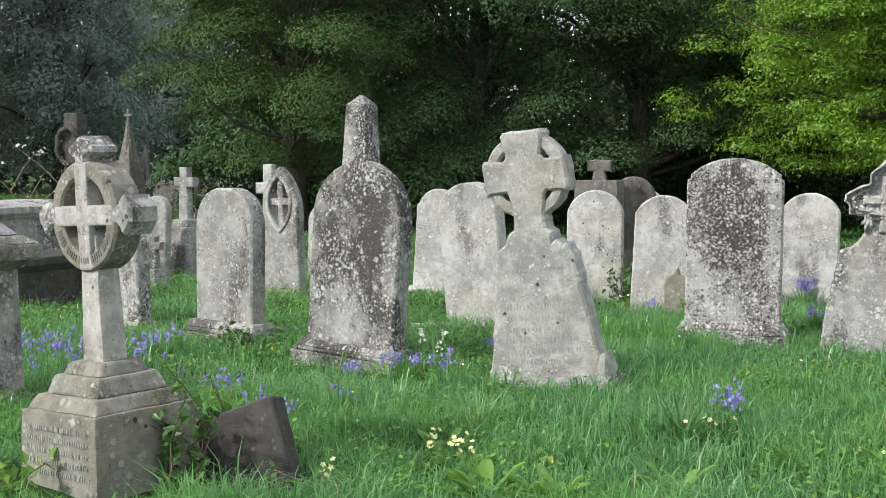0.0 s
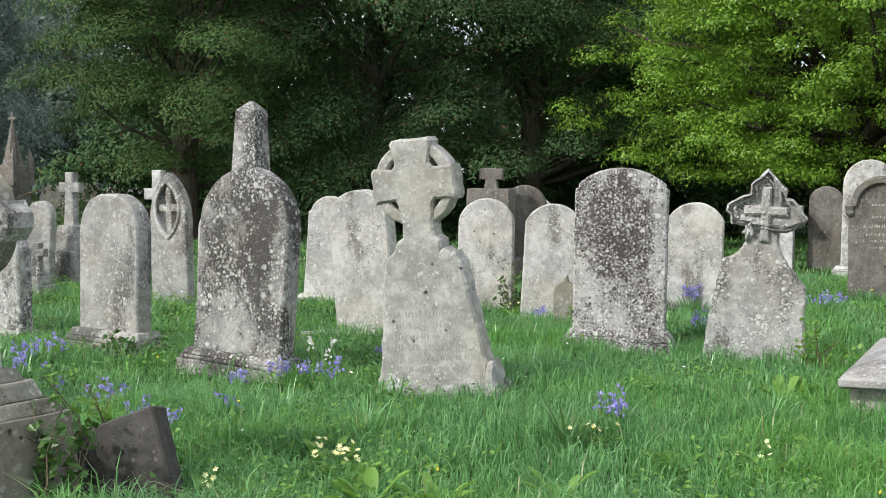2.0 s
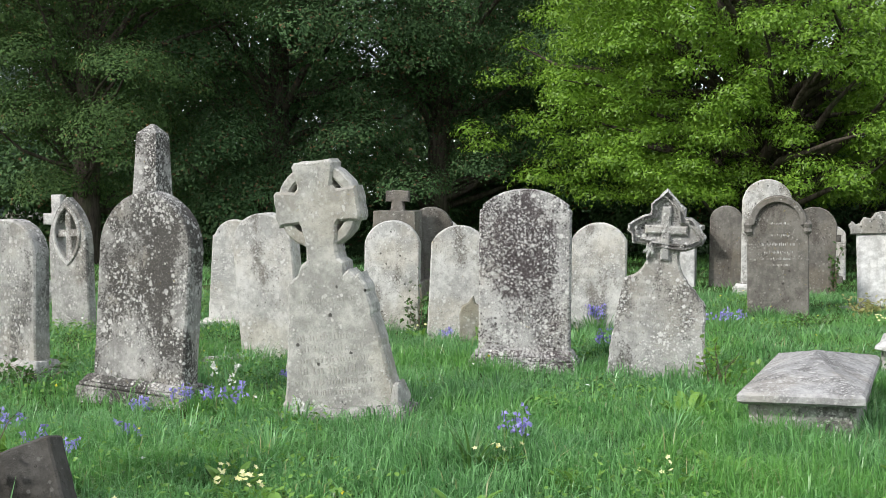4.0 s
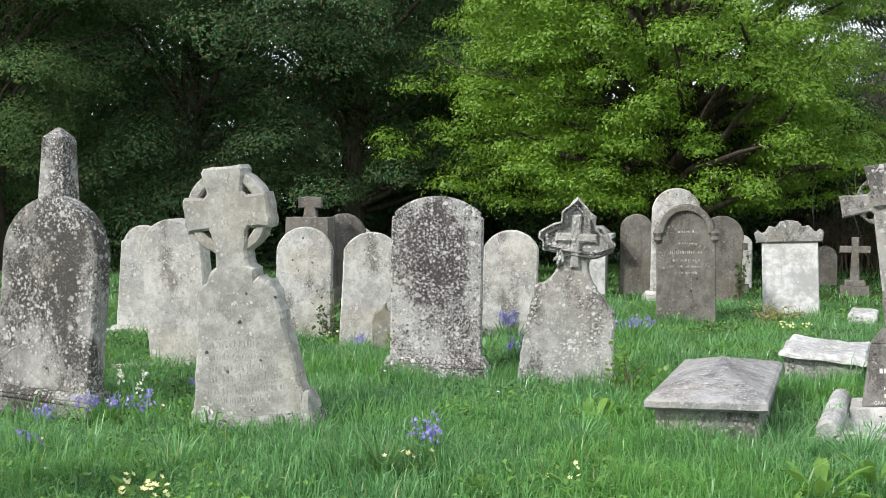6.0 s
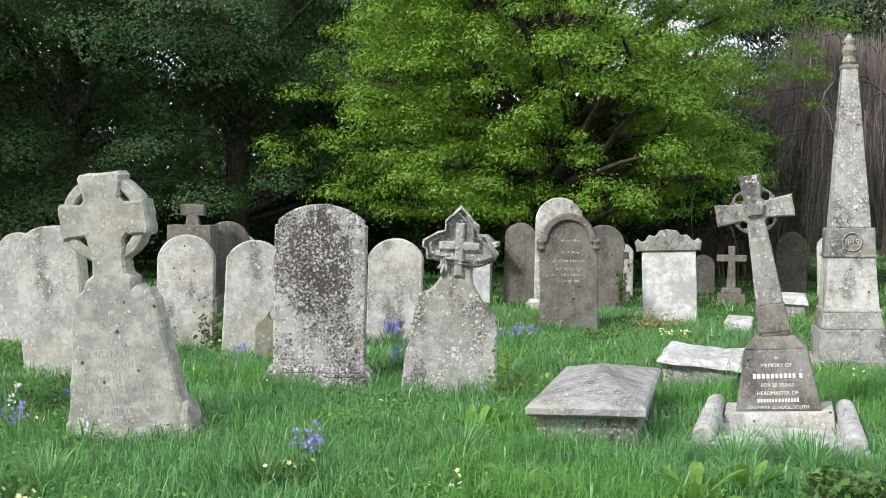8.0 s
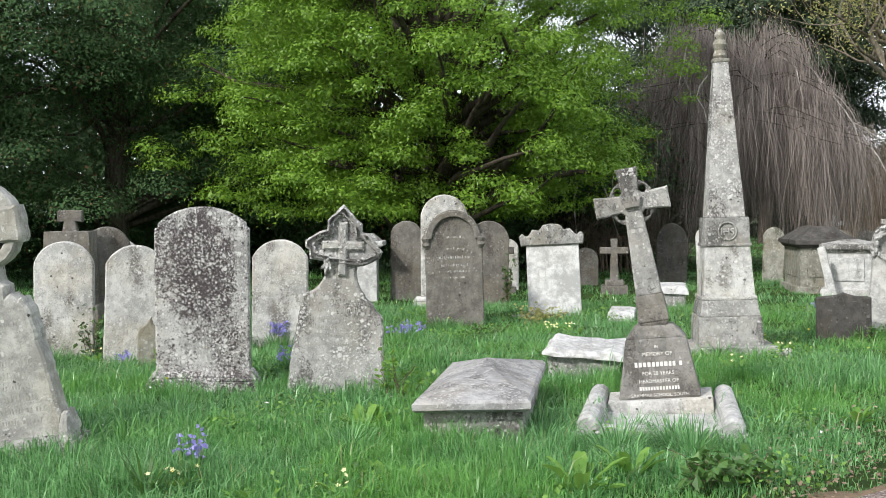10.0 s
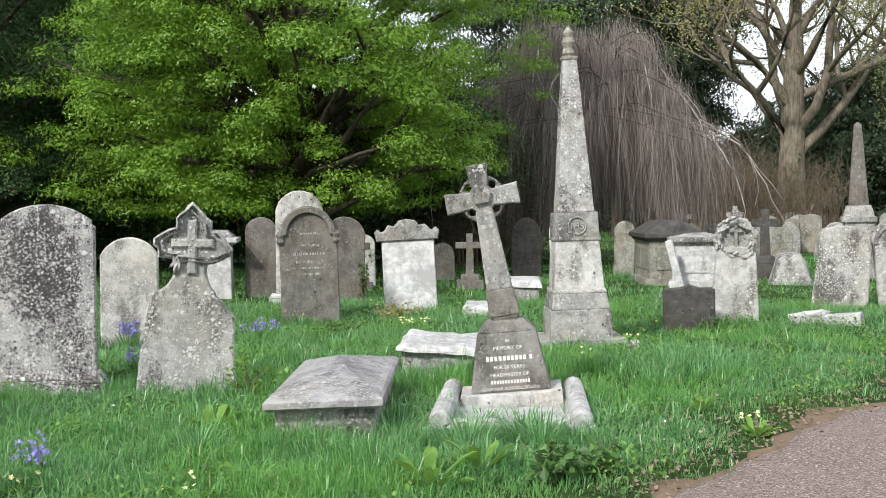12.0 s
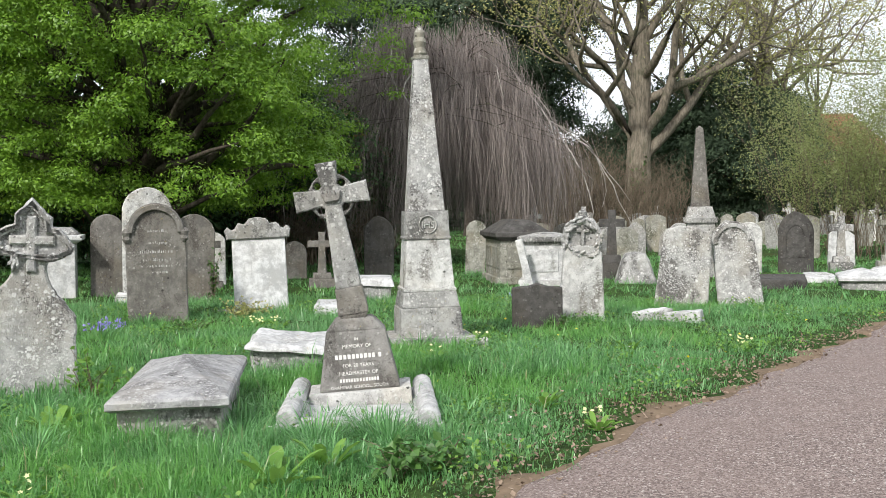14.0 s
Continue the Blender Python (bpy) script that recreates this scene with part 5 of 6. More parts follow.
def weeping(x, y, r, h, seed):
    """A bare weeping tree: a dome of arching limbs from which long thin twigs hang."""
    rng, nr = random.Random(seed), np.random.default_rng(seed)
    e = thing("weeping_tree", pose(x, y, 0), "bare weeping beech with long hanging purple-brown twigs", "tree")
    tubes = [tube([(0, 0, -0.3), (0, 0, 1.0), (0.1, 0, h * 0.8)], [0.42, 0.32, 0.2], 10)]
    hang = []
    shoots = []
    for k in range(120):
        a = rng.uniform(0, 2 * math.pi)
        rr = r * rng.uniform(0.2, 1.0) ** 0.7
        top = h * (1.0 - 0.5 * (rr / r) ** 2) * rng.uniform(0.84, 1.05)
        pts = []
        for i in range(8):
            f = i / 7
            turn = a + 0.35 * math.sin(3 * f + k)
            pts.append(Vector((math.cos(turn) * rr * f, math.sin(turn) * rr * f, h * 0.62 + (top - h * 0.62) * math.sin(min(1, f * 1.3) * math.pi / 2) - 1.3 * max(0, f - 0.7) + 0.12 * math.sin(7 * f + k))))
        tubes.append(tube(pts, [0.032 * (1 - 0.75 * i / 7) for i in range(8)], 4))
        if k % 4 == 0:
            p, d = pts[-1], (pts[-1] - pts[-2]).normalized()
            line = [p]
            for i in range(7):
                d = (d + Vector((rng.gauss(0, 0.25), rng.gauss(0, 0.25), -0.28))).normalized()
                line.append(line[-1] + d * 0.42)
            line = [q for q in line if q.z > 0.3]
            shoots.append(tube(line, [0.02 * (1 - 0.1 * i) for i in range(len(line))], 4))
        for i in range(3, 8):
            heart = pts[i] + Vector((rng.gauss(0, 0.3), rng.gauss(0, 0.3), 0))
            for _ in range(36):
                hang.append(pts[i - 1].lerp(heart, rng.random()) + Vector((rng.gauss(0, 0.17), rng.gauss(0, 0.17), rng.gauss(0, 0.1))))
    part_np("branchwork", tubes_mesh("branchwork", shoots, PALESHOOT), e, "pale grey arching shoots")
    part_np("trunk", tubes_mesh("trunk", tubes, BARK), e)
    n = len(hang)
    p = np.array([tuple(v) for v in hang])
    verts, loops = [], []
    seg = 5
    out = p * np.array([1, 1, 0])
    out /= np.linalg.norm(out, axis=1)[:, None] + 1e-6
    ln = np.minimum(p[:, 2] - 0.2, nr.uniform(0.7, 3.2, n))
    sway = nr.normal(size=(n, 2)) * 0.24
    w = nr.uniform(0.0025, 0.006, n)
    ang = nr.uniform(0, math.pi, n)
    side = np.stack([np.cos(ang), np.sin(ang), np.zeros(n)], 1)
    ph = nr.uniform(0, 6.28, n)
    rows = []
    for i in range(seg + 1):
        f = i / seg
        q = p + out * (0.22 * math.sin(f * 1.8))
        q = q + np.stack([sway[:, 0] * f + 0.1 * np.sin(ph + 5 * f), sway[:, 1] * f + 0.1 * np.cos(ph + 4 * f), -ln * f], 1)
        k = (w * (1 - 0.6 * f))[:, None]
        rows += [q - side * k, q + side * k]
    v = np.stack(rows, 1)
    base = np.arange(n)[:, None] * (2 * seg + 2)
    lp = [np.concatenate([base + 2 * i, base + 2 * i + 1, base + 2 * i + 3, base + 2 * i + 2], 1) for i in range(seg)]
    lp = np.stack(lp, 1).reshape(-1)
    part_np("twig_curtain", mesh_np("twig_curtain", v.reshape(-1, 3), np.full(n * seg, 4), lp, TWIG), e)
    return e


def scrub(name, label, x, y, r, h, n, mat, seed, leafmat=None, n_leaves=0, size=0.05, fine=1.0):
    """A thicket of thin upright stems."""
    rng, nr = random.Random(seed), np.random.default_rng(seed)
    e = thing(name, pose(x, y, 0), label, "shrub")
    tubes, tips = [], []
    for k in range(n):
        a, q = rng.uniform(0, 6.28), r * math.sqrt(rng.random())
        p = Vector((q * math.cos(a), q * math.sin(a), -0.1))
        hh = h * rng.uniform(0.5, 1.0)
        d = Vector((rng.gauss(0, 0.22), rng.gauss(0, 0.22), 1))
        pts = [p, p + d * hh * 0.4, p + d * hh * 0.7 + Vector((rng.gauss(0, 0.15), rng.gauss(0, 0.15), 0)), p + d * hh + Vector((rng.gauss(0, 0.35), rng.gauss(0, 0.35), -0.1 * hh))]
        tubes.append(tube(pts, [0.026 * fine, 0.018 * fine, 0.012 * fine, 0.006 * fine], 3))
        tips += pts[1:]
        for _ in range(3):
            s = pts[1].lerp(pts[3], rng.random())
            t = s + Vector((rng.gauss(0, 0.4), rng.gauss(0, 0.4), rng.uniform(0.1, 0.7)))
            tubes.append(tube([s, s.lerp(t, 0.5) + Vector((0, 0, 0.05)), t], [0.012 * fine, 0.009 * fine, 0.006 * fine], 3))
            tips += [t, s.lerp(t, 0.5)]
    part_np("stalkwork", tubes_mesh("stalkwork", tubes, mat), e)
    if n_leaves:
        t = np.array([tuple(v) for v in tips])
        c = t[nr.integers(0, len(t), n_leaves)] + nr.normal(size=(n_leaves, 3)) * 0.16
        part_np("foliage", leaves_mesh("foliage", c, size, size * 0.45, leafmat, nr, 0.1), e)
    return e


def pol(az, r):
    return r * math.sin(radians(az)), r * math.cos(radians(az))


# the dark evergreens behind the row
mass("yew_tree", "broad dark green evergreen with lighter clumped boughs", *pol(-7.0, 26), 2.8, 2.8, 10.5, 0.9, 3, BARK, LAURELLEAF, 190000, 0.062, 90, 0.85)
mass("yew_tree", "very dark spreading yew with hanging boughs", *pol(1.5, 28), 3.6, 3.2, 11, 0.3, 4, BARK, YEWLEAF, 140000, 0.07, 70, 0.95, flat=0.75, sag=0.6)
mass("yew_tree", "tall dark yew with gaps of sky between its boughs", *pol(9.0, 28.5), 4.0, 3.2, 11, 0.3, 5, BARK, YEWLEAF, 180000, 0.066, 95, 0.95)
mass("yew_tree", "dark yew behind the bright green tree", *pol(20, 32), 4.6, 3.4, 10, 0.3, 6, BARK, YEWLEAF, 56000, 0.13, 120, 1.0)
mass("yew_tree", "shaded dark evergreen in the back row", *pol(29, 31), 3.4, 3.0, 5.2, 0.2, 7, BARK, YEWLEAF, 50000, 0.12, 160, 0.6)
mass("conifer", "hazy blue-green conifer in the distance", *pol(-17.4, 52), 4.6, 4.5, 19, 1.0, 8, BARK, PINELEAF, 120000, 0.16, 420, 0.8, 0.8, flat=0.8, sag=0.5)
mass("conifer", "tall blue-green conifer beyond the graves", *pol(-27, 48), 4.4, 4.0, 17, 0.8, 9, BARK, PINELEAF, 60000, 0.18, 340, 0.8, 0.8, flat=0.8, sag=0.5)
mass("conifer", "blue-green conifer low behind the far graves", *pol(-12.4, 62), 4.2, 3.5, 10.5, 0.4, 16, BARK, PINELEAF, 46000, 0.22, 240, 0.8, 0.8, flat=0.8)
mass("conifer", "dark fir behind the weeping tree", *pol(38.5, 52), 3.6, 3.4, 17, 3.0, 10, BARK, FIRLEAF, 80000, 0.17, 320, 0.75, 0.9, sag=0.6)
mass("conifer", "dark fir standing far back", *pol(34.5, 56), 3.2, 3.2, 18, 3.0, 12, BARK, FIRLEAF, 60000, 0.19, 280, 0.75, 0.9, sag=0.6)
mass("conifer", "tall dark fir beside the oak", *pol(41.2, 60), 3.0, 3.0, 17, 2.5, 15, BARK, FIRLEAF, 56000, 0.19, 260, 0.75, 0.9, sag=0.6)
mass("evergreen_tree", "dark green evergreen at the edge of the graves", *pol(50.5, 52), 3.4, 3.2, 6.6, 0.4, 13, BARK, FIRLEAF, 80000, 0.15, 260, 0.8)
mass("evergreen_tree", "dull green evergreen far behind the graves", *pol(47.5, 60), 4.5, 3.2, 6.0, 0.3, 14, BARK, FIRLEAF, 60000, 0.17, 260, 0.8)

mass("spring_tree", "spreading tree in bright yellow-green spring leaf", *pol(23.6, 25), 5.0, 4.5, 11, -2.0, 21, BARK, OAKLEAF, 330000, 0.072, 1500, 0.38, 0.0, 0.34, 0.15, 110, 0.7, 0.75, 0.3, True, 0.35, 0.15, 0.2, 0.0, 1.35)
mass("yew_tree", "dark evergreen filling the gap behind the yews", *pol(-3.5, 36), 4.6, 3.0, 12, 0.2, 61, BARK, YEWLEAF, 40000, 0.22, 260, 0.9)
mass("yew_tree", "dark evergreen at the back of the grove", *pol(14, 36), 4.2, 3.0, 11.5, 0.2, 63, BARK, YEWLEAF, 40000, 0.22, 260, 0.9)
# foliage added in place of the dark shade on the ground under the trees
for az, r, half, high, seed in ((-6.5, 31, 3.4, 2.6, 71), (3.0, 32, 3.6, 2.4, 72), (12.5, 32.5, 3.8, 2.4, 73), (23.0, 31.5, 4.0, 2.2, 74), (31.5, 34, 3.6, 2.2, 75)):
    mass("undergrowth", "made-up evergreen undergrowth standing in for dark shade beneath the trees", *pol(az, r), half, 1.2, high, 0.0, seed, BARK, YEWLEAF, 15000, 0.14, 60, 0.6, 0.3, 0.06, 0.2, 16, thick=0.04)
weeping(*pol(37, 31), 3.9, 6.3, 31)
tree("oak_tree", "large spreading oak just coming into sparse yellow leaf", *pol(46.2, 46), 9.0, 15, 42, OAKBARK, SPARSELEAF, 26000, 0.12, 0.36, 0.22, 0.7, 5.4, 0.46, 0.68, 0.1, (0.45, 1.7), 0.8, 0.3, (3, 3, 4))
tree("oak_tree", "tall bare oak behind the graves", *pol(52, 52), 9.0, 15, 45, OAKBARK, SPARSELEAF, 20000, 0.13, 0.36, 0.2, 0.75, 4.8, 0.34, 0.68, 0.1, (0.3, 1.3), 0.8, 0.3, (3, 3, 4))
scrub("scrub", "bare brown thicket under the oak", *pol(42.6, 42), 1.7, 4.3, 420, SCRUB, 51, None, 0, 0.05, 0.45)
scrub("scrub", "brown twiggy thicket behind the graves", *pol(45.6, 43), 2.2, 3.3, 480, SCRUB, 52, None, 0, 0.05, 0.45)
scrub("scrub", "bare undergrowth beneath the trees", *pol(32.5, 30), 1.6, 1.5, 90, SCRUB, 53)
scrub("willow_bush", "pale green willow bush beside the path", *pol(56.5, 33), 2.2, 5.6, 190, SCRUB, 54, WILLOWLEAF, 40000, 0.07, 0.32)
scrub("willow_bush", "tall pale green willow scrub at the path's bend", *pol(61, 31), 2.2, 5.8, 170, SCRUB, 55, WILLOWLEAF, 32000, 0.07, 0.32)
scrub("blossom_bush", "twiggy bush with white spring blossom", *pol(-17.6, 16.2), 0.35, 1.7, 14, SCRUB, 56, WHITEPETAL, 260, 0.03)

# the wood that closes the distance
def far_wood():
    nr = np.random.default_rng(77)
    n = 42000
    az = np.radians(nr.uniform(-75, 105, n))
    r = nr.uniform(62, 84, n)
    top = 7.0 + 3.0 * np.sin(az * 9) + 2.0 * np.sin(az * 23 + 1) - 6.5 * np.exp(-((np.degrees(az) - 50) / 9) ** 2) + 5.0 * np.exp(-((np.degrees(az) + 14) / 5) ** 2)
    z = np.maximum(nr.uniform(0, 1, n) ** 0.8 * top, 0.1)
    c = np.stack([r * np.sin(az), r * np.cos(az), z], 1) + nr.normal(size=(n, 3)) * 0.3
    c[:, 2] = np.maximum(c[:, 2], 0.2)
    ob = new("far_wood", leaves_mesh("far_wood", c, 0.9, 0.55, FIRLEAF, nr, 0.4))
    tagged(ob, "dark distant woodland closing the cemetery", "woodland", kind="stuff")


far_wood()

# a house beyond the trees
e = thing("house", pose(*pol(53.2, 78), 0, 0, 0, -40), "brick house with a red tiled roof beyond the trees", "house")
part("wall", block(9, 7, 4.2, -0.2, bevel=0.03, wear=0), BRICK, e)
part("roof", block(9.8, 7.8, 2.6, 4.0, top=(6.5, 0.3), bevel=0.05, wear=0), ROOFTILE, e)
for k in range(3):
    win = part("window", block(1.1, 0.12, 1.3, 2.2, -3 + 3 * k, -3.55, bevel=0.02, wear=0, cuts=0), MARBLE, e)
    part("pane", block(0.9, 0.06, 1.1, 2.3, -3 + 3 * k, -3.61, bevel=0.01, wear=0, cuts=0), GLASS, win)


# ---- grass ----
def not_bare(x, y):
    """False where a slab or a kerbed bed leaves no room for plants."""
    ok = np.ones(len(x), bool)
    for cx, cy, az0, w, l in BARE:
        a = radians(az0)
        u = (x - cx) * math.cos(a) - (y - cy) * math.sin(a)
        v = (x - cx) * math.sin(a) + (y - cy) * math.cos(a)
        ok &= ~((np.abs(u) < w / 2) & (np.abs(v) < l / 2))
    return ok


def blades(n, r0, r1, high, wide, nr, bent=True):
    """Blades of grass between two radii: most in tufts that open outwards, the rest between them."""
    tufts = n // 22
    az = np.radians(nr.uniform(-27, 64, tufts))
    r = np.sqrt(nr.uniform(r0 * r0, r1 * r1, tufts))
    pick = nr.integers(0, tufts, n)
    loose = nr.random(n) < 0.35
    spot = np.stack([r * np.sin(az), r * np.cos(az)], 1)
    size = nr.uniform(0.03, 0.085, tufts) * max(1.0, r0 / 9)
    off = nr.normal(size=(n, 2)) * (size[pick] * np.where(loose, 6.0, 1.0))[:, None]
    x, y = (spot[pick] + off).T
    edge = path_side(x) + 0.10 * np.sin(2.3 * x) + 0.06 * np.sin(6.1 * x) + 0.04 * np.sin(15 * x)
    ok = (y > edge + nr.exponential(0.05, n)) | (y < path_side(x) - 2.9)
    near_edge = np.clip((y - edge) / 1.7, 0.0, 1)
    worn = 0.5 + 0.5 * np.sin(3.1 * x + 1.7 * y) * np.sin(2.3 * y - 2.9 * x + 1)
    ok &= nr.random(n) < np.clip(0.25 + 1.5 * near_edge - 0.5 * worn * (near_edge < 0.7), 0.12, 1)
    ok &= not_bare(x, y)
    x, y, near_edge, off, pick, loose = x[ok], y[ok], near_edge[ok], off[ok], pick[ok], loose[ok]
    n = len(x)
    swath = 0.5 + 0.5 * np.sin(2.1 * x + 1.3 * y) * np.sin(1.7 * y - 0.9 * x + 1) + 0.35 * np.sin(6.3 * x - 4.1 * y) * np.sin(5.2 * y + 2.2 * x)
    own = nr.gamma(5.0, 0.2, tufts)[pick]
    h = high * (0.45 + 0.4 * np.clip(swath, 0, 1.3)) * np.where(loose, 0.7, 0.35 + 0.75 * np.clip(own, 0.2, 2.2)) * nr.uniform(0.5, 1.2, n) * (0.36 + 0.64 * near_edge)
    outward = np.arctan2(off[:, 1], off[:, 0]) + nr.normal(size=n) * 0.7
    drift = 2.5 * np.sin(0.9 * x + 0.5) + 2.2 * np.sin(1.1 * y + 0.4 * x) + nr.normal(size=n) * 1.6
    lay = np.where(loose, drift, outward)
    lean = h * nr.uniform(0.15, 1.15, n)
    w = wide * nr.uniform(0.55, 1.4, n)
    face = lay + math.pi / 2 + nr.normal(size=n) * 0.7
    s = np.stack([np.cos(face), np.sin(face), np.zeros(n)], 1) * (w / 2)[:, None]
    d = np.stack([np.cos(lay), np.sin(lay), np.zeros(n)], 1)
    p = np.stack([x, y, swell(x, y) - 0.01], 1)
    up = np.array([0, 0, 1.0])
    t = p + d * lean[:, None] + up * (h * nr.uniform(0.6, 1.0, n))[:, None]
    if not bent:
        return np.stack([p - s, p + s, t], 1).reshape(-1, 3), 3
    m = p + d * (lean * 0.3)[:, None] + up * (h * 0.66)[:, None]
    return np.stack([p - s, p + s, m + s * 0.75, m - s * 0.75, t], 1).reshape(-1, 3), 5


BARE = [(3.95, 7.87, 31, 0.68, 1.9), (5.06, 7.33, 34, 0.80, 1.5), (5.88, 9.78, 34, 0.62, 1.1), (8.95, 14.1, 34, 0.38, 0.8), (-1.56, 5.6, 38, 0.95, 0.95), (-0.86, 5.5, 10, 0.5, 0.4), (17.1, 13.0, 52, 0.9, 1.4), (8.0, 10.35, 28, 0.95, 1.2), (0.73, 8.05, 24, 0.95, 0.35), (2.42, 10.15, 19, 0.95, 0.3), (-0.7, 8.95, 31, 0.95, 0.3), (11.3, 10.35, 20, 0.46, 0.2), (11.45, 9.98, 62, 0.46, 0.18)]
nr = np.random.default_rng(5)
verts, sizes, loops, k = [], [], [], 0
for n, r0, r1, high, wide in ((175000, 4.6, 8.0, 0.19, 0.0068), (160000, 8.0, 12.0, 0.185, 0.0082), (180000, 12, 19, 0.17, 0.013), (90000, 19, 32, 0.16, 0.022), (36000, 32, 60, 0.17, 0.045)):
    v, c = blades(n, r0, r1, high, wide, nr, r1 < 13)
    first = np.arange(len(v) // c)[:, None] * c + k
    loops.append((first + np.array([0, 1, 2, 3, 3, 2, 4] if c == 5 else [0, 1, 2])).ravel())
    sizes.append(np.tile([4, 3] if c == 5 else [3], len(first)))
    verts.append(v)
    k += len(v)
grass = new("grass", mesh_np("grass", np.concatenate(verts), np.concatenate(sizes), np.concatenate(loops), GRASS))
tagged(grass, "long fresh green spring grass between the graves", "grass", kind="stuff")


# ---- small plants ----
def strap_leaves(n, length, width, nr, spread=0.06, arch=0.7):
    """Arching strap-shaped leaves from one root, as arrays of quads."""
    a = nr.uniform(0, 6.28, n)
    ln, lean = length * nr.uniform(0.6, 1.2, n), nr.uniform(0.25, 1.0, n) * arch
    d = np.stack([np.cos(a), np.sin(a), np.zeros(n)], 1)
    s = np.stack([-np.sin(a), np.cos(a), np.zeros(n)], 1)
    p = d * (spread * nr.random(n))[:, None] - np.array([0, 0, 0.02])
    rows = []
    for f, k in ((0, 0.5), (0.35, 1.0), (0.7, 0.8), (1.0, 0.08)):
        q = p + d * (ln * lean * f ** 1.6)[:, None] + np.array([0, 0, 1]) * (ln * (f - 0.45 * lean * f * f))[:, None]
        rows += [q - s * (width * k / 2), q + s * (width * k / 2)]
    v = np.stack(rows, 1)
    i = np.arange(n)[:, None] * 8
    lp = np.stack([np.concatenate([i + 2 * j, i + 2 * j + 1, i + 2 * j + 3, i + 2 * j + 2], 1) for j in range(3)], 1)
    return v.reshape(-1, 3), lp.reshape(-1)


def strap_mesh(name, n, length, width, nr, mat, spread=0.06, arch=0.7):
    v, lp = strap_leaves(n, length, width, nr, spread, arch)
    return mesh_np(name, v, np.full(len(lp) // 4, 4), lp, mat)


def bluebells(x, y, stems, h, seed, spread=0.14, mat=None, label="clump of violet-blue bluebells in the grass"):
    nr, rng = np.random.default_rng(seed), random.Random(seed)
    e = thing("bluebell_clump", pose(x, y, gz(x, y)), label, "flowers")
    part_np("foliage", strap_mesh("foliage", stems * 4, h * 1.0, 0.014, nr, GRASS, spread, 0.9), e)
    tubes, bells = [], []
    for k in range(stems):
        a, q = rng.uniform(0, 6.28), spread * rng.random()
        p = Vector((q * math.cos(a), q * math.sin(a), -0.02))
        hh = h * rng.uniform(0.8, 1.15)
        d = Vector((rng.gauss(0, 0.12), rng.gauss(0, 0.12), 1))
        t = p + d * hh
        n = t + Vector((rng.gauss(0, 0.03), rng.gauss(0, 0.03), 0.01))
        tubes.append(tube([p, p + d * hh * 0.6, t, n], [0.004, 0.003, 0.0025, 0.002], 4))
        for i in range(rng.randint(7, 11)):
            f = rng.uniform(0.62, 1.0)
            bells.append(tuple(p + d * hh * f + Vector((rng.gauss(0, 0.014), rng.gauss(0, 0.014), -0.005))))
    part_np("stalkwork", tubes_mesh("stalkwork", tubes, BROADLEAF), e)
    part_np("blossom", leaves_mesh("blossom", np.array(bells), 0.032, 0.03, mat or BLUEBELL, nr, 1.2, 0.3), e)


def rosette(name, label, x, y, n, length, width, seed, mat, rise=0.45, spread=0.05, flowers=0, petal=None, fsize=0.032):
    """A tuft of broad leaves, with flowers over them where asked."""
    nr = np.random.default_rng(seed)
    e = thing(name, pose(x, y, gz(x, y)), label, "plant")
    a = nr.uniform(0, 6.28, n)
    ln, up = length * nr.uniform(0.55, 1.2, n), rise * nr.uniform(0.4, 1.7, n)
    d = np.stack([np.cos(a), np.sin(a), np.zeros(n)], 1)
    s = np.stack([-np.sin(a), np.cos(a), np.zeros(n)], 1)
    z = np.array([0, 0, 1.0])
    p = d * (spread * nr.random(n))[:, None] - z * 0.01
    w = width * nr.uniform(0.7, 1.2, n)[:, None]
    rows = []
    for f, k in ((0.0, 0.12), (0.3, 0.42), (0.65, 0.5), (0.9, 0.3), (1.0, 0.04)):
        c = p + d * (ln * f)[:, None] + z * (ln * (up * f * 1.9 - 0.75 * f * f * up))[:, None]
        rows += [c - s * w * k + z * w * k * 0.45, c - z * w * 0.06, c + s * w * k + z * w * k * 0.45]
    v = np.stack(rows, 1)
    i = np.arange(n)[:, None] * 15
    lp = []
    for j in range(4):
        b = i + 3 * j
        lp += [np.concatenate([b, b + 1, b + 4, b + 3], 1), np.concatenate([b + 1, b + 2, b + 5, b + 4], 1)]
    lp = np.stack(lp, 1).reshape(-1)
    part_np("foliage", mesh_np("foliage", v.reshape(-1, 3), np.full(len(lp) // 4, 4), lp, mat, True), e)
    if flowers:
        c = np.stack([nr.normal(0, length * 0.5, flowers), nr.normal(0, length * 0.5, flowers), nr.uniform(0.09, 0.16, flowers)], 1)
        fv, fl = [], []
        for k, q in enumerate(c):
            nrm = Vector((nr.normal(0, 0.5), nr.normal(-0.5, 0.4), 1)).normalized()
            u = nrm.orthogonal().normalized()
            w2 = nrm.cross(u)
            b = len(fv)
            fv.append(tuple(Vector(q) - nrm * 0.006))
            for j in range(10):
                r = fsize / 2 * (1.1 if j % 2 else 0.62)
                fv.append(tuple(Vector(q) + (u * math.cos(j * 0.628) + w2 * math.sin(j * 0.628)) * r))
            for j in range(10):
                fl += [b, b + 1 + j, b + 1 + (j + 1) % 10]
        part_np("blossom", mesh_np("blossom", np.array(fv), np.full(len(fl) // 3, 3), fl, petal), e)
    return e


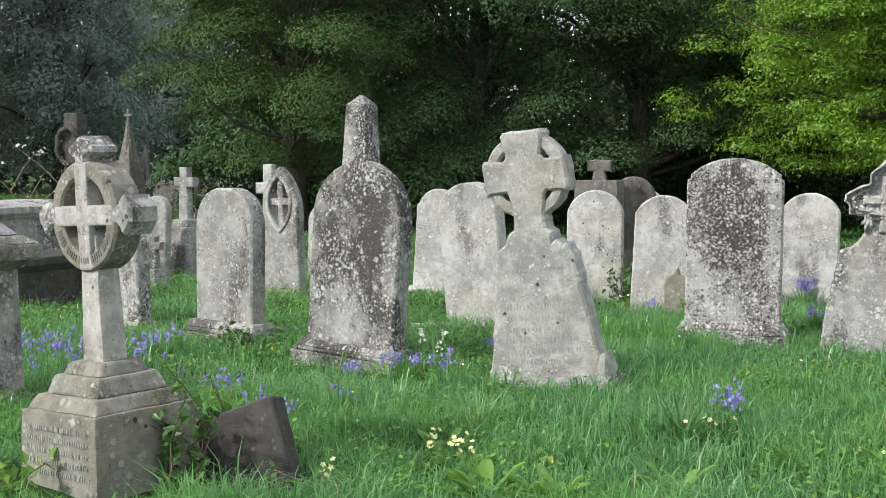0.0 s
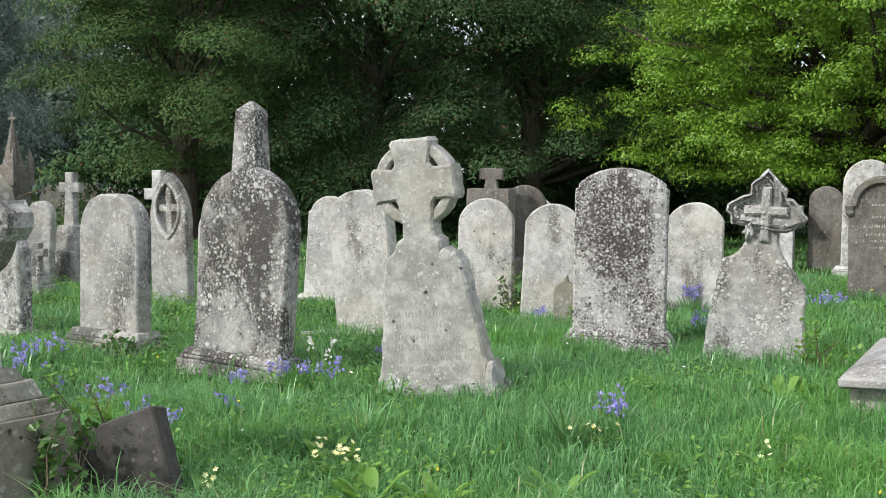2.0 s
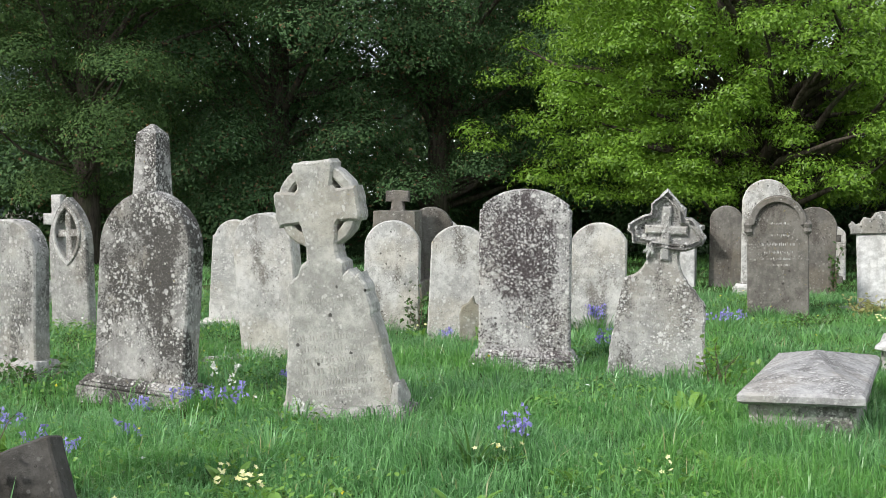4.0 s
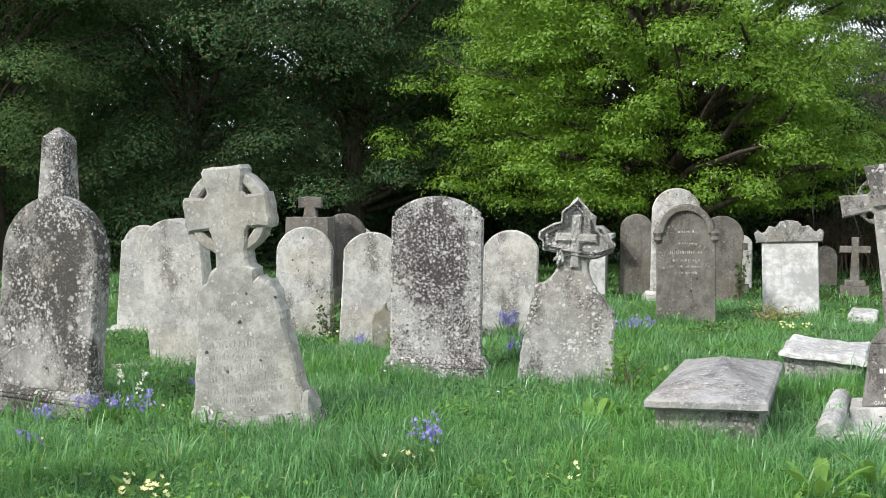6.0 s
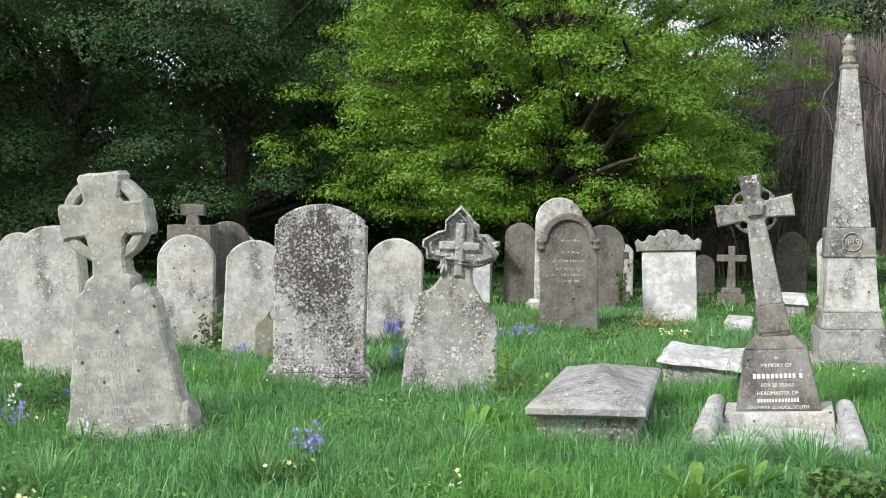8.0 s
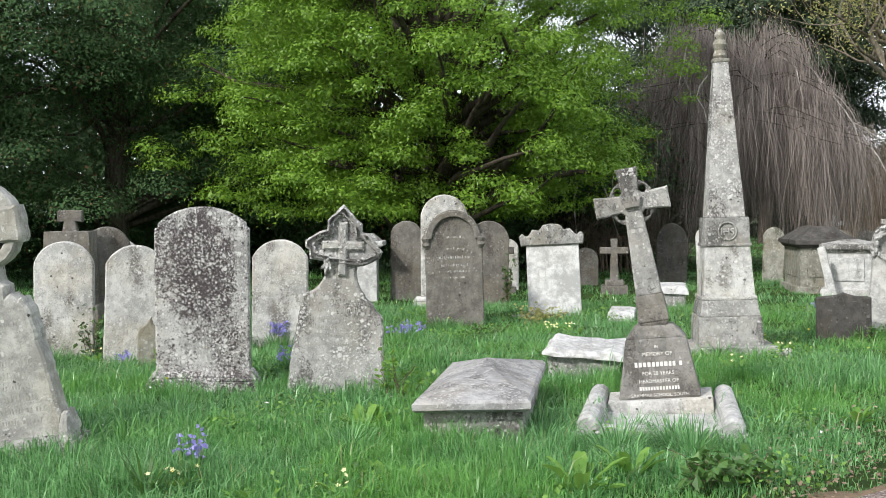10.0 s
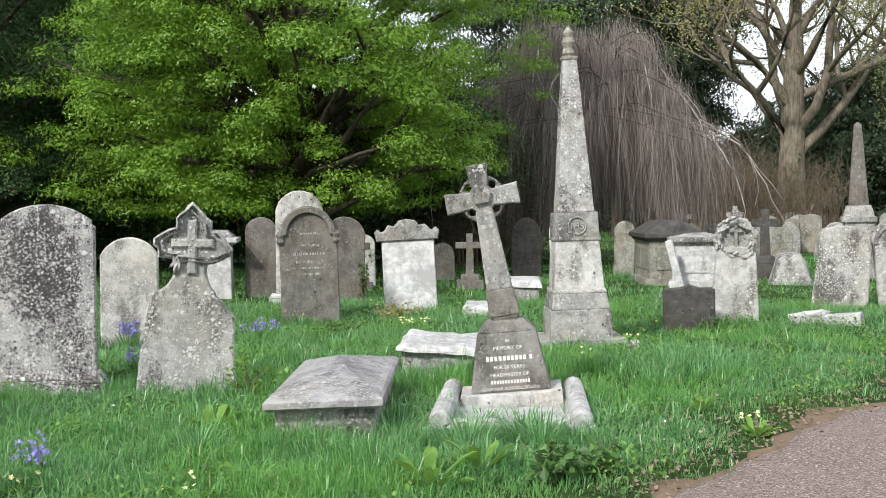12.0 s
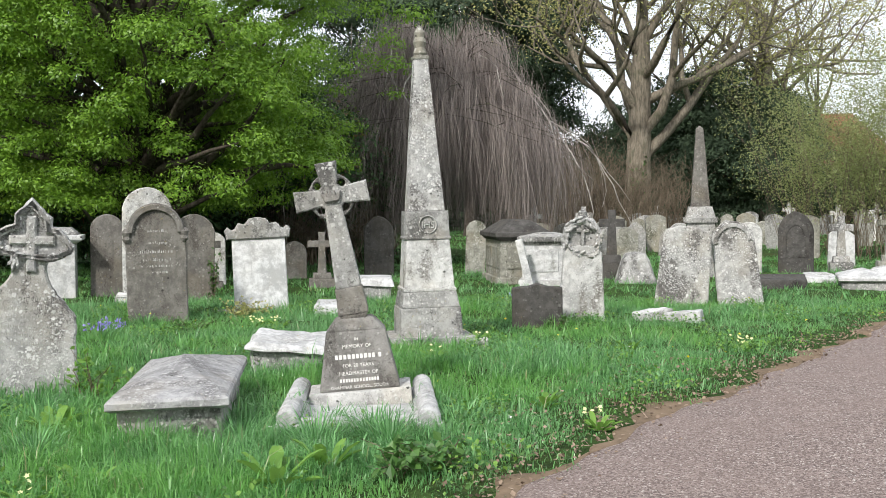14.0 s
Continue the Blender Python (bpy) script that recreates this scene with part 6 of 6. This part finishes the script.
def leafy(name, label, x, y, rx, ry, h, n, size, seed, mat, stems=8, z=0.0, category="plant"):
    """A loose bush or trail of ivy and bramble: thin stems with leaves along them."""
    nr, rng = np.random.default_rng(seed), random.Random(seed)
    e = thing(name, pose(x, y, gz(x, y)), label, category)
    tubes, tips = [], []
    for k in range(stems):
        p = Vector((rng.uniform(-rx, rx) * 0.5, rng.uniform(-ry, ry) * 0.5, z - 0.03))
        pts = [p]
        d = Vector((rng.uniform(-rx, rx), rng.uniform(-ry, ry), h * rng.uniform(0.5, 1.1)))
        for i in range(1, 5):
            pts.append(p + d * (i / 4) + Vector((rng.gauss(0, rx * 0.1), rng.gauss(0, ry * 0.1), 0.12 * h * math.sin(i * 0.8))))
        tubes.append(tube(pts, [0.006, 0.005, 0.004, 0.003, 0.002], 4))
        tips += [tuple(a.lerp(b, f)) for a, b in zip(pts, pts[1:]) for f in (0.2, 0.6, 1.0)]
    part_np("stalkwork", tubes_mesh("stalkwork", tubes, SCRUB), e)
    t = np.array(tips)
    c = t[nr.integers(0, len(t), n)] + nr.normal(size=(n, 3)) * np.array([rx, ry, h]) * 0.12
    c[:, 2] = np.maximum(c[:, 2], 0.02)
    part_np("foliage", leaves_mesh("foliage", c, size, size * 0.75, mat, nr, 0.1, 0.15, 0.6), e)
    return e


# the dark slab sunk aslant beside the ringed cross
e = thing("sunken_headstone", pose(-0.90, 5.66, -0.16, -12, -20, -16), "dark slate headstone sunk aslant in the weeds", "headstone")
part("stone_plate", slab([(-0.32, -0.2), (0.28, -0.2), (0.28, 0.50), (0.27, 0.51), (-0.31, 0.50), (-0.32, 0.49)], 0.14, 0.01, wear=0.004, seed=2), DARKSTONE, e)
leafy("ivy", "glossy green ivy and bramble round the foot of the cross", -1.2, 5.5, 0.16, 0.16, 0.42, 150, 0.075, 3, IVYLEAF, 12)
leafy("ivy", "ivy trailing over the sunken dark slab", -0.62, 5.50, 0.22, 0.08, 0.14, 40, 0.05, 4, DARKLEAF, 8)
leafy("nettles", "pale green weeds at the base of the cross", -1.15, 6.05, 0.18, 0.18, 0.5, 110, 0.06, 5, BROADLEAF, 10)
leafy("nettles", "light green weeds in front of the cross", -1.95, 5.25, 0.16, 0.16, 0.22, 90, 0.07, 6, BROADLEAF, 8)
leafy("bramble", "bramble growing against a headstone", 1.97, 13.4, 0.16, 0.12, 0.62, 130, 0.06, 7, IVYLEAF, 10)
leafy("weeds", "dry tangled weeds at a headstone's plinth", -1.62, 9.82, 0.3, 0.14, 0.28, 150, 0.05, 8, DARKLEAF, 12)
leafy("weeds", "small dark bush in the grass", 6.25, 12.7, 0.25, 0.2, 0.26, 200, 0.05, 9, DARKLEAF, 14)
leafy("weeds", "brownish grass tussock beside the white headstone", 7.95, 14.5, 0.35, 0.25, 0.28, 220, 0.06, 10, SPARSELEAF, 16)
leafy("weeds", "leafy seedling beside the coped slab", 3.70, 8.95, 0.18, 0.16, 0.42, 120, 0.06, 11, BROADLEAF, 10)
leafy("ivy", "ivy climbing a dark headstone", 8.86, 17.35, 0.1, 0.08, 0.8, 150, 0.06, 12, IVYLEAF, 10)
leafy("ivy", "ivy on the low footstone", 2.46, 12.1, 0.1, 0.08, 0.26, 60, 0.05, 13, BROADLEAF, 6)
leafy("weeds", "dark leafy weeds sprawling in the grass near the path", 4.08, 5.3, 0.32, 0.2, 0.2, 260, 0.07, 16, DARKLEAF, 18)
leafy("weeds", "dark weeds at the foot of the low square stone", 9.95, 10.6, 0.2, 0.1, 0.16, 90, 0.05, 14, DARKLEAF, 8)

leafy("ivy", "ivy climbing the oak's trunk", *pol(46.2, 45.5), 0.3, 0.2, 2.6, 500, 0.13, 15, IVYLEAF, 14)
k = 60
for x, y, n, h, s in ((1.61, 6.72, 8, 0.27, 0.13), (-2.85, 8.95, 14, 0.24, 0.32), (-2.55, 9.2, 10, 0.22, 0.25), (-1.39, 7.76, 10, 0.2, 0.22), (-0.30, 8.62, 9, 0.2, 0.2), (-0.62, 8.45, 6, 0.18, 0.12), (-2.17, 9.35, 10, 0.24, 0.22),
                      (3.93, 13.2, 16, 0.28, 0.24), (5.22, 12.7, 8, 0.24, 0.2), (5.55, 13.2, 6, 0.24, 0.15), (1.15, 8.2, 3, 0.2, 0.08), (0.02, 8.2, 4, 0.26, 0.1), (-0.62, 7.2, 3, 0.22, 0.08), (0.35, 9.4, 4, 0.2, 0.15), (2.1, 12.2, 5, 0.2, 0.1), (11.9, 13.6, 3, 0.2, 0.08), (-3.3, 8.1, 8, 0.24, 0.3), (3.4, 10.9, 8, 0.26, 0.15), (-0.9, 6.9, 3, 0.2, 0.06), (-2.6, 8.5, 7, 0.22, 0.3), (-2.2, 8.8, 6, 0.22, 0.3), (-3.1, 9.5, 8, 0.24, 0.4), (-1.9, 8.0, 5, 0.2, 0.25), (-1.1, 7.4, 4, 0.2, 0.2)):
    k += 1
    bluebells(x, y, n, h, k, s)
bluebells(0.42, 7.9, 3, 0.2, 90, 0.05, WHITEPETAL, "few pale pink-white bells in the grass")
bluebells(-0.05, 8.9, 3, 0.3, 91, 0.08, WHITEPETAL, "few white bells among the grass")
for x, y, fl in ((0.09, 5.98, 16), (0.0, 6.2, 8), (1.44, 6.5, 7), (9.86, 7.78, 14), (5.81, 5.66, 6), (7.17, 12.8, 14), (7.5, 12.9, 8), (8.3, 10.0, 5), (2.2, 5.9, 5), (-0.55, 5.6, 5), (1.9, 12.9, 6), (11.8, 13.1, 8), (12.4, 13.5, 6), (6.9, 8.9, 3)):
    k += 1
    rosette("primrose", "primrose tuft with pale yellow flowers", x, y, 16, 0.13, 0.045, k, BROADLEAF, 0.5, 0.05, fl, PRIMROSE)
for x, y, ln, mat in ((0.2, 5.5, 0.17, BROADLEAF), (0.5, 5.45, 0.15, BROADLEAF), (-0.3, 5.6, 0.13, BROADLEAF), (3.34, 5.5, 0.2, BROADLEAF), (2.95, 7.7, 0.18, BROADLEAF), (3.15, 7.95, 0.14, BROADLEAF), (1.75, 6.0, 0.13, BROADLEAF), (2.6, 6.2, 0.12, BROADLEAF), (4.15, 5.3, 0.13, BROADLEAF), (3.72, 5.62, 0.16, BROADLEAF), (6.2, 6.6, 0.12, BROADLEAF), (8.9, 8.4, 0.12, BROADLEAF), (1.1, 5.6, 0.14, BROADLEAF)):
    k += 1
    rosette("dock_plant", "broad-leaved dock in the grass", x, y, 18, ln, ln * 0.36, k, mat, 0.6, 0.06)
e = thing("iris_tuft", pose(1.28, 6.46, gz(1.28, 6.46)), "tuft of long strap leaves in the grass", "plant")
part_np("foliage", strap_mesh("foliage", 26, 0.34, 0.018, np.random.default_rng(4), DARKLEAF, 0.08, 0.8), e)
for x, y, n, ln in ((4.80, 7.28, 50, 0.14), (5.22, 7.22, 40, 0.12), (4.1, 6.35, 160, 0.3), (4.5, 6.15, 160, 0.28), (3.8, 6.75, 120, 0.26), (1.9, 8.7, 160, 0.24), (1.25, 8.35, 140, 0.24), (5.3, 6.5, 90, 0.2), (0.2, 7.0, 140, 0.24), (2.6, 7.0, 140, 0.22), (-0.3, 7.6, 140, 0.26), (3.3, 11.8, 100, 0.22), (6.4, 9.3, 90, 0.22), (0.32, 7.95, 110, 0.2), (1.12, 7.98, 120, 0.22), (-0.25, 8.78, 100, 0.2), (2.1, 10.0, 100, 0.19), (2.85, 9.98, 90, 0.2), (2.98, 9.35, 110, 0.2), (3.72, 9.3, 110, 0.24), (-1.45, 9.85, 90, 0.2), (4.62, 6.5, 130, 0.25), (3.35, 7.35, 110, 0.22), (4.55, 8.3, 110, 0.22), (6.5, 14.5, 100, 0.22), (7.6, 10.1, 90, 0.18), (10.5, 10.6, 90, 0.16), (0.1, 10.5, 110, 0.22), (1.5, 13.2, 90, 0.22)):
    k += 1
    e = thing("grass_tuft", pose(x, y, gz(x, y)), "taller tuft of grass among the graves", "grass", "grass tufts")
    part_np("grass_clump", strap_mesh("grass_clump", n, ln, 0.008, np.random.default_rng(k), GRASS, 0.2, 1.0), e)

# a low kerb left in the turf
for x, y, az, ln in ((-0.02, 10.75, 66, 0.6), (-0.32, 13.75, 60, 0.8), (8.0, 9.6, 40, 0.3)):
    e = thing("kerbstone", pose(x, y, 0, 0, 0, -az), "low pale kerbstone sunk in the turf", "kerb")
    part("stone", block(0.14, ln, 0.2, -0.1, bevel=0.02, wear=0.012, seed=x), PALE, e)


def scattered(name, label, n, size, mat, seed, where, up=3.0, lift=0.1, category="flowers"):
    nr = np.random.default_rng(seed)
    c = where(nr, n)
    c = np.concatenate([c, (swell(c[:, 0], c[:, 1]) + lift * nr.uniform(0.3, 1.2, len(c)))[:, None]], 1)
    ob = new(name, leaves_mesh(name, c, size, size * 0.9, mat, nr, 0.0, 0.1, up))
    tagged(ob, label, category, kind="stuff")


def in_field(nr, n):
    az, r = np.radians(nr.uniform(-22, 58, n)), np.sqrt(nr.uniform(28, 330, n))
    c = np.stack([r * np.sin(az), r * np.cos(az)], 1)
    return c[c[:, 1] > path_side(c[:, 0]) + 0.15]


def on_edge(nr, n):
    x = nr.uniform(3.4, 14, n)
    return np.stack([x, path_side(x) + nr.normal(0.12, 0.22, n) + 0.12 * np.sin(3 * x)], 1)


def by_edge(nr, n):
    x = nr.uniform(4.4, 9.5, n)
    return np.stack([x, path_side(x) + nr.uniform(0.2, 1.4, n)], 1)


scattered("celandines", "scattered small yellow celandines in the grass", 90, 0.03, CELANDINE, 21, in_field, 4, 0.17)
scattered("daisies", "scattered small white flowers in the grass", 70, 0.028, WHITEPETAL, 22, in_field, 4, 0.16)
scattered("fallen_leaves", "brown fallen leaves along the path's edge", 1500, 0.032, DEADLEAF, 23, on_edge, 5, 0.03, "leaf litter")
scattered("fallen_leaves", "brown leaf litter in the thin grass by the path", 500, 0.03, DEADLEAF, 24, by_edge, 5, 0.05, "leaf litter")


def in_patches(nr, n):
    c = in_field(nr, n)
    p = np.sin(1.7 * c[:, 0] + 0.8 * c[:, 1]) * np.sin(1.3 * c[:, 1] - 0.7 * c[:, 0] + 2) + 0.5 * np.sin(4.1 * c[:, 0] - 3.3 * c[:, 1]) + np.where(c[:, 0] < 0.6, 0.75, -0.1)
    return c[(p > 0.35) & not_bare(c[:, 0], c[:, 1])]


scattered("low_weeds", "low patches of clover and small broad-leaved weeds", 44000, 0.032, BROADLEAF, 25, in_patches, 1.2, 0.11, "weeds")
scattered("low_weeds", "dark low ground ivy among the grass", 36000, 0.034, DARKLEAF, 26, in_patches, 1.2, 0.09, "weeds")
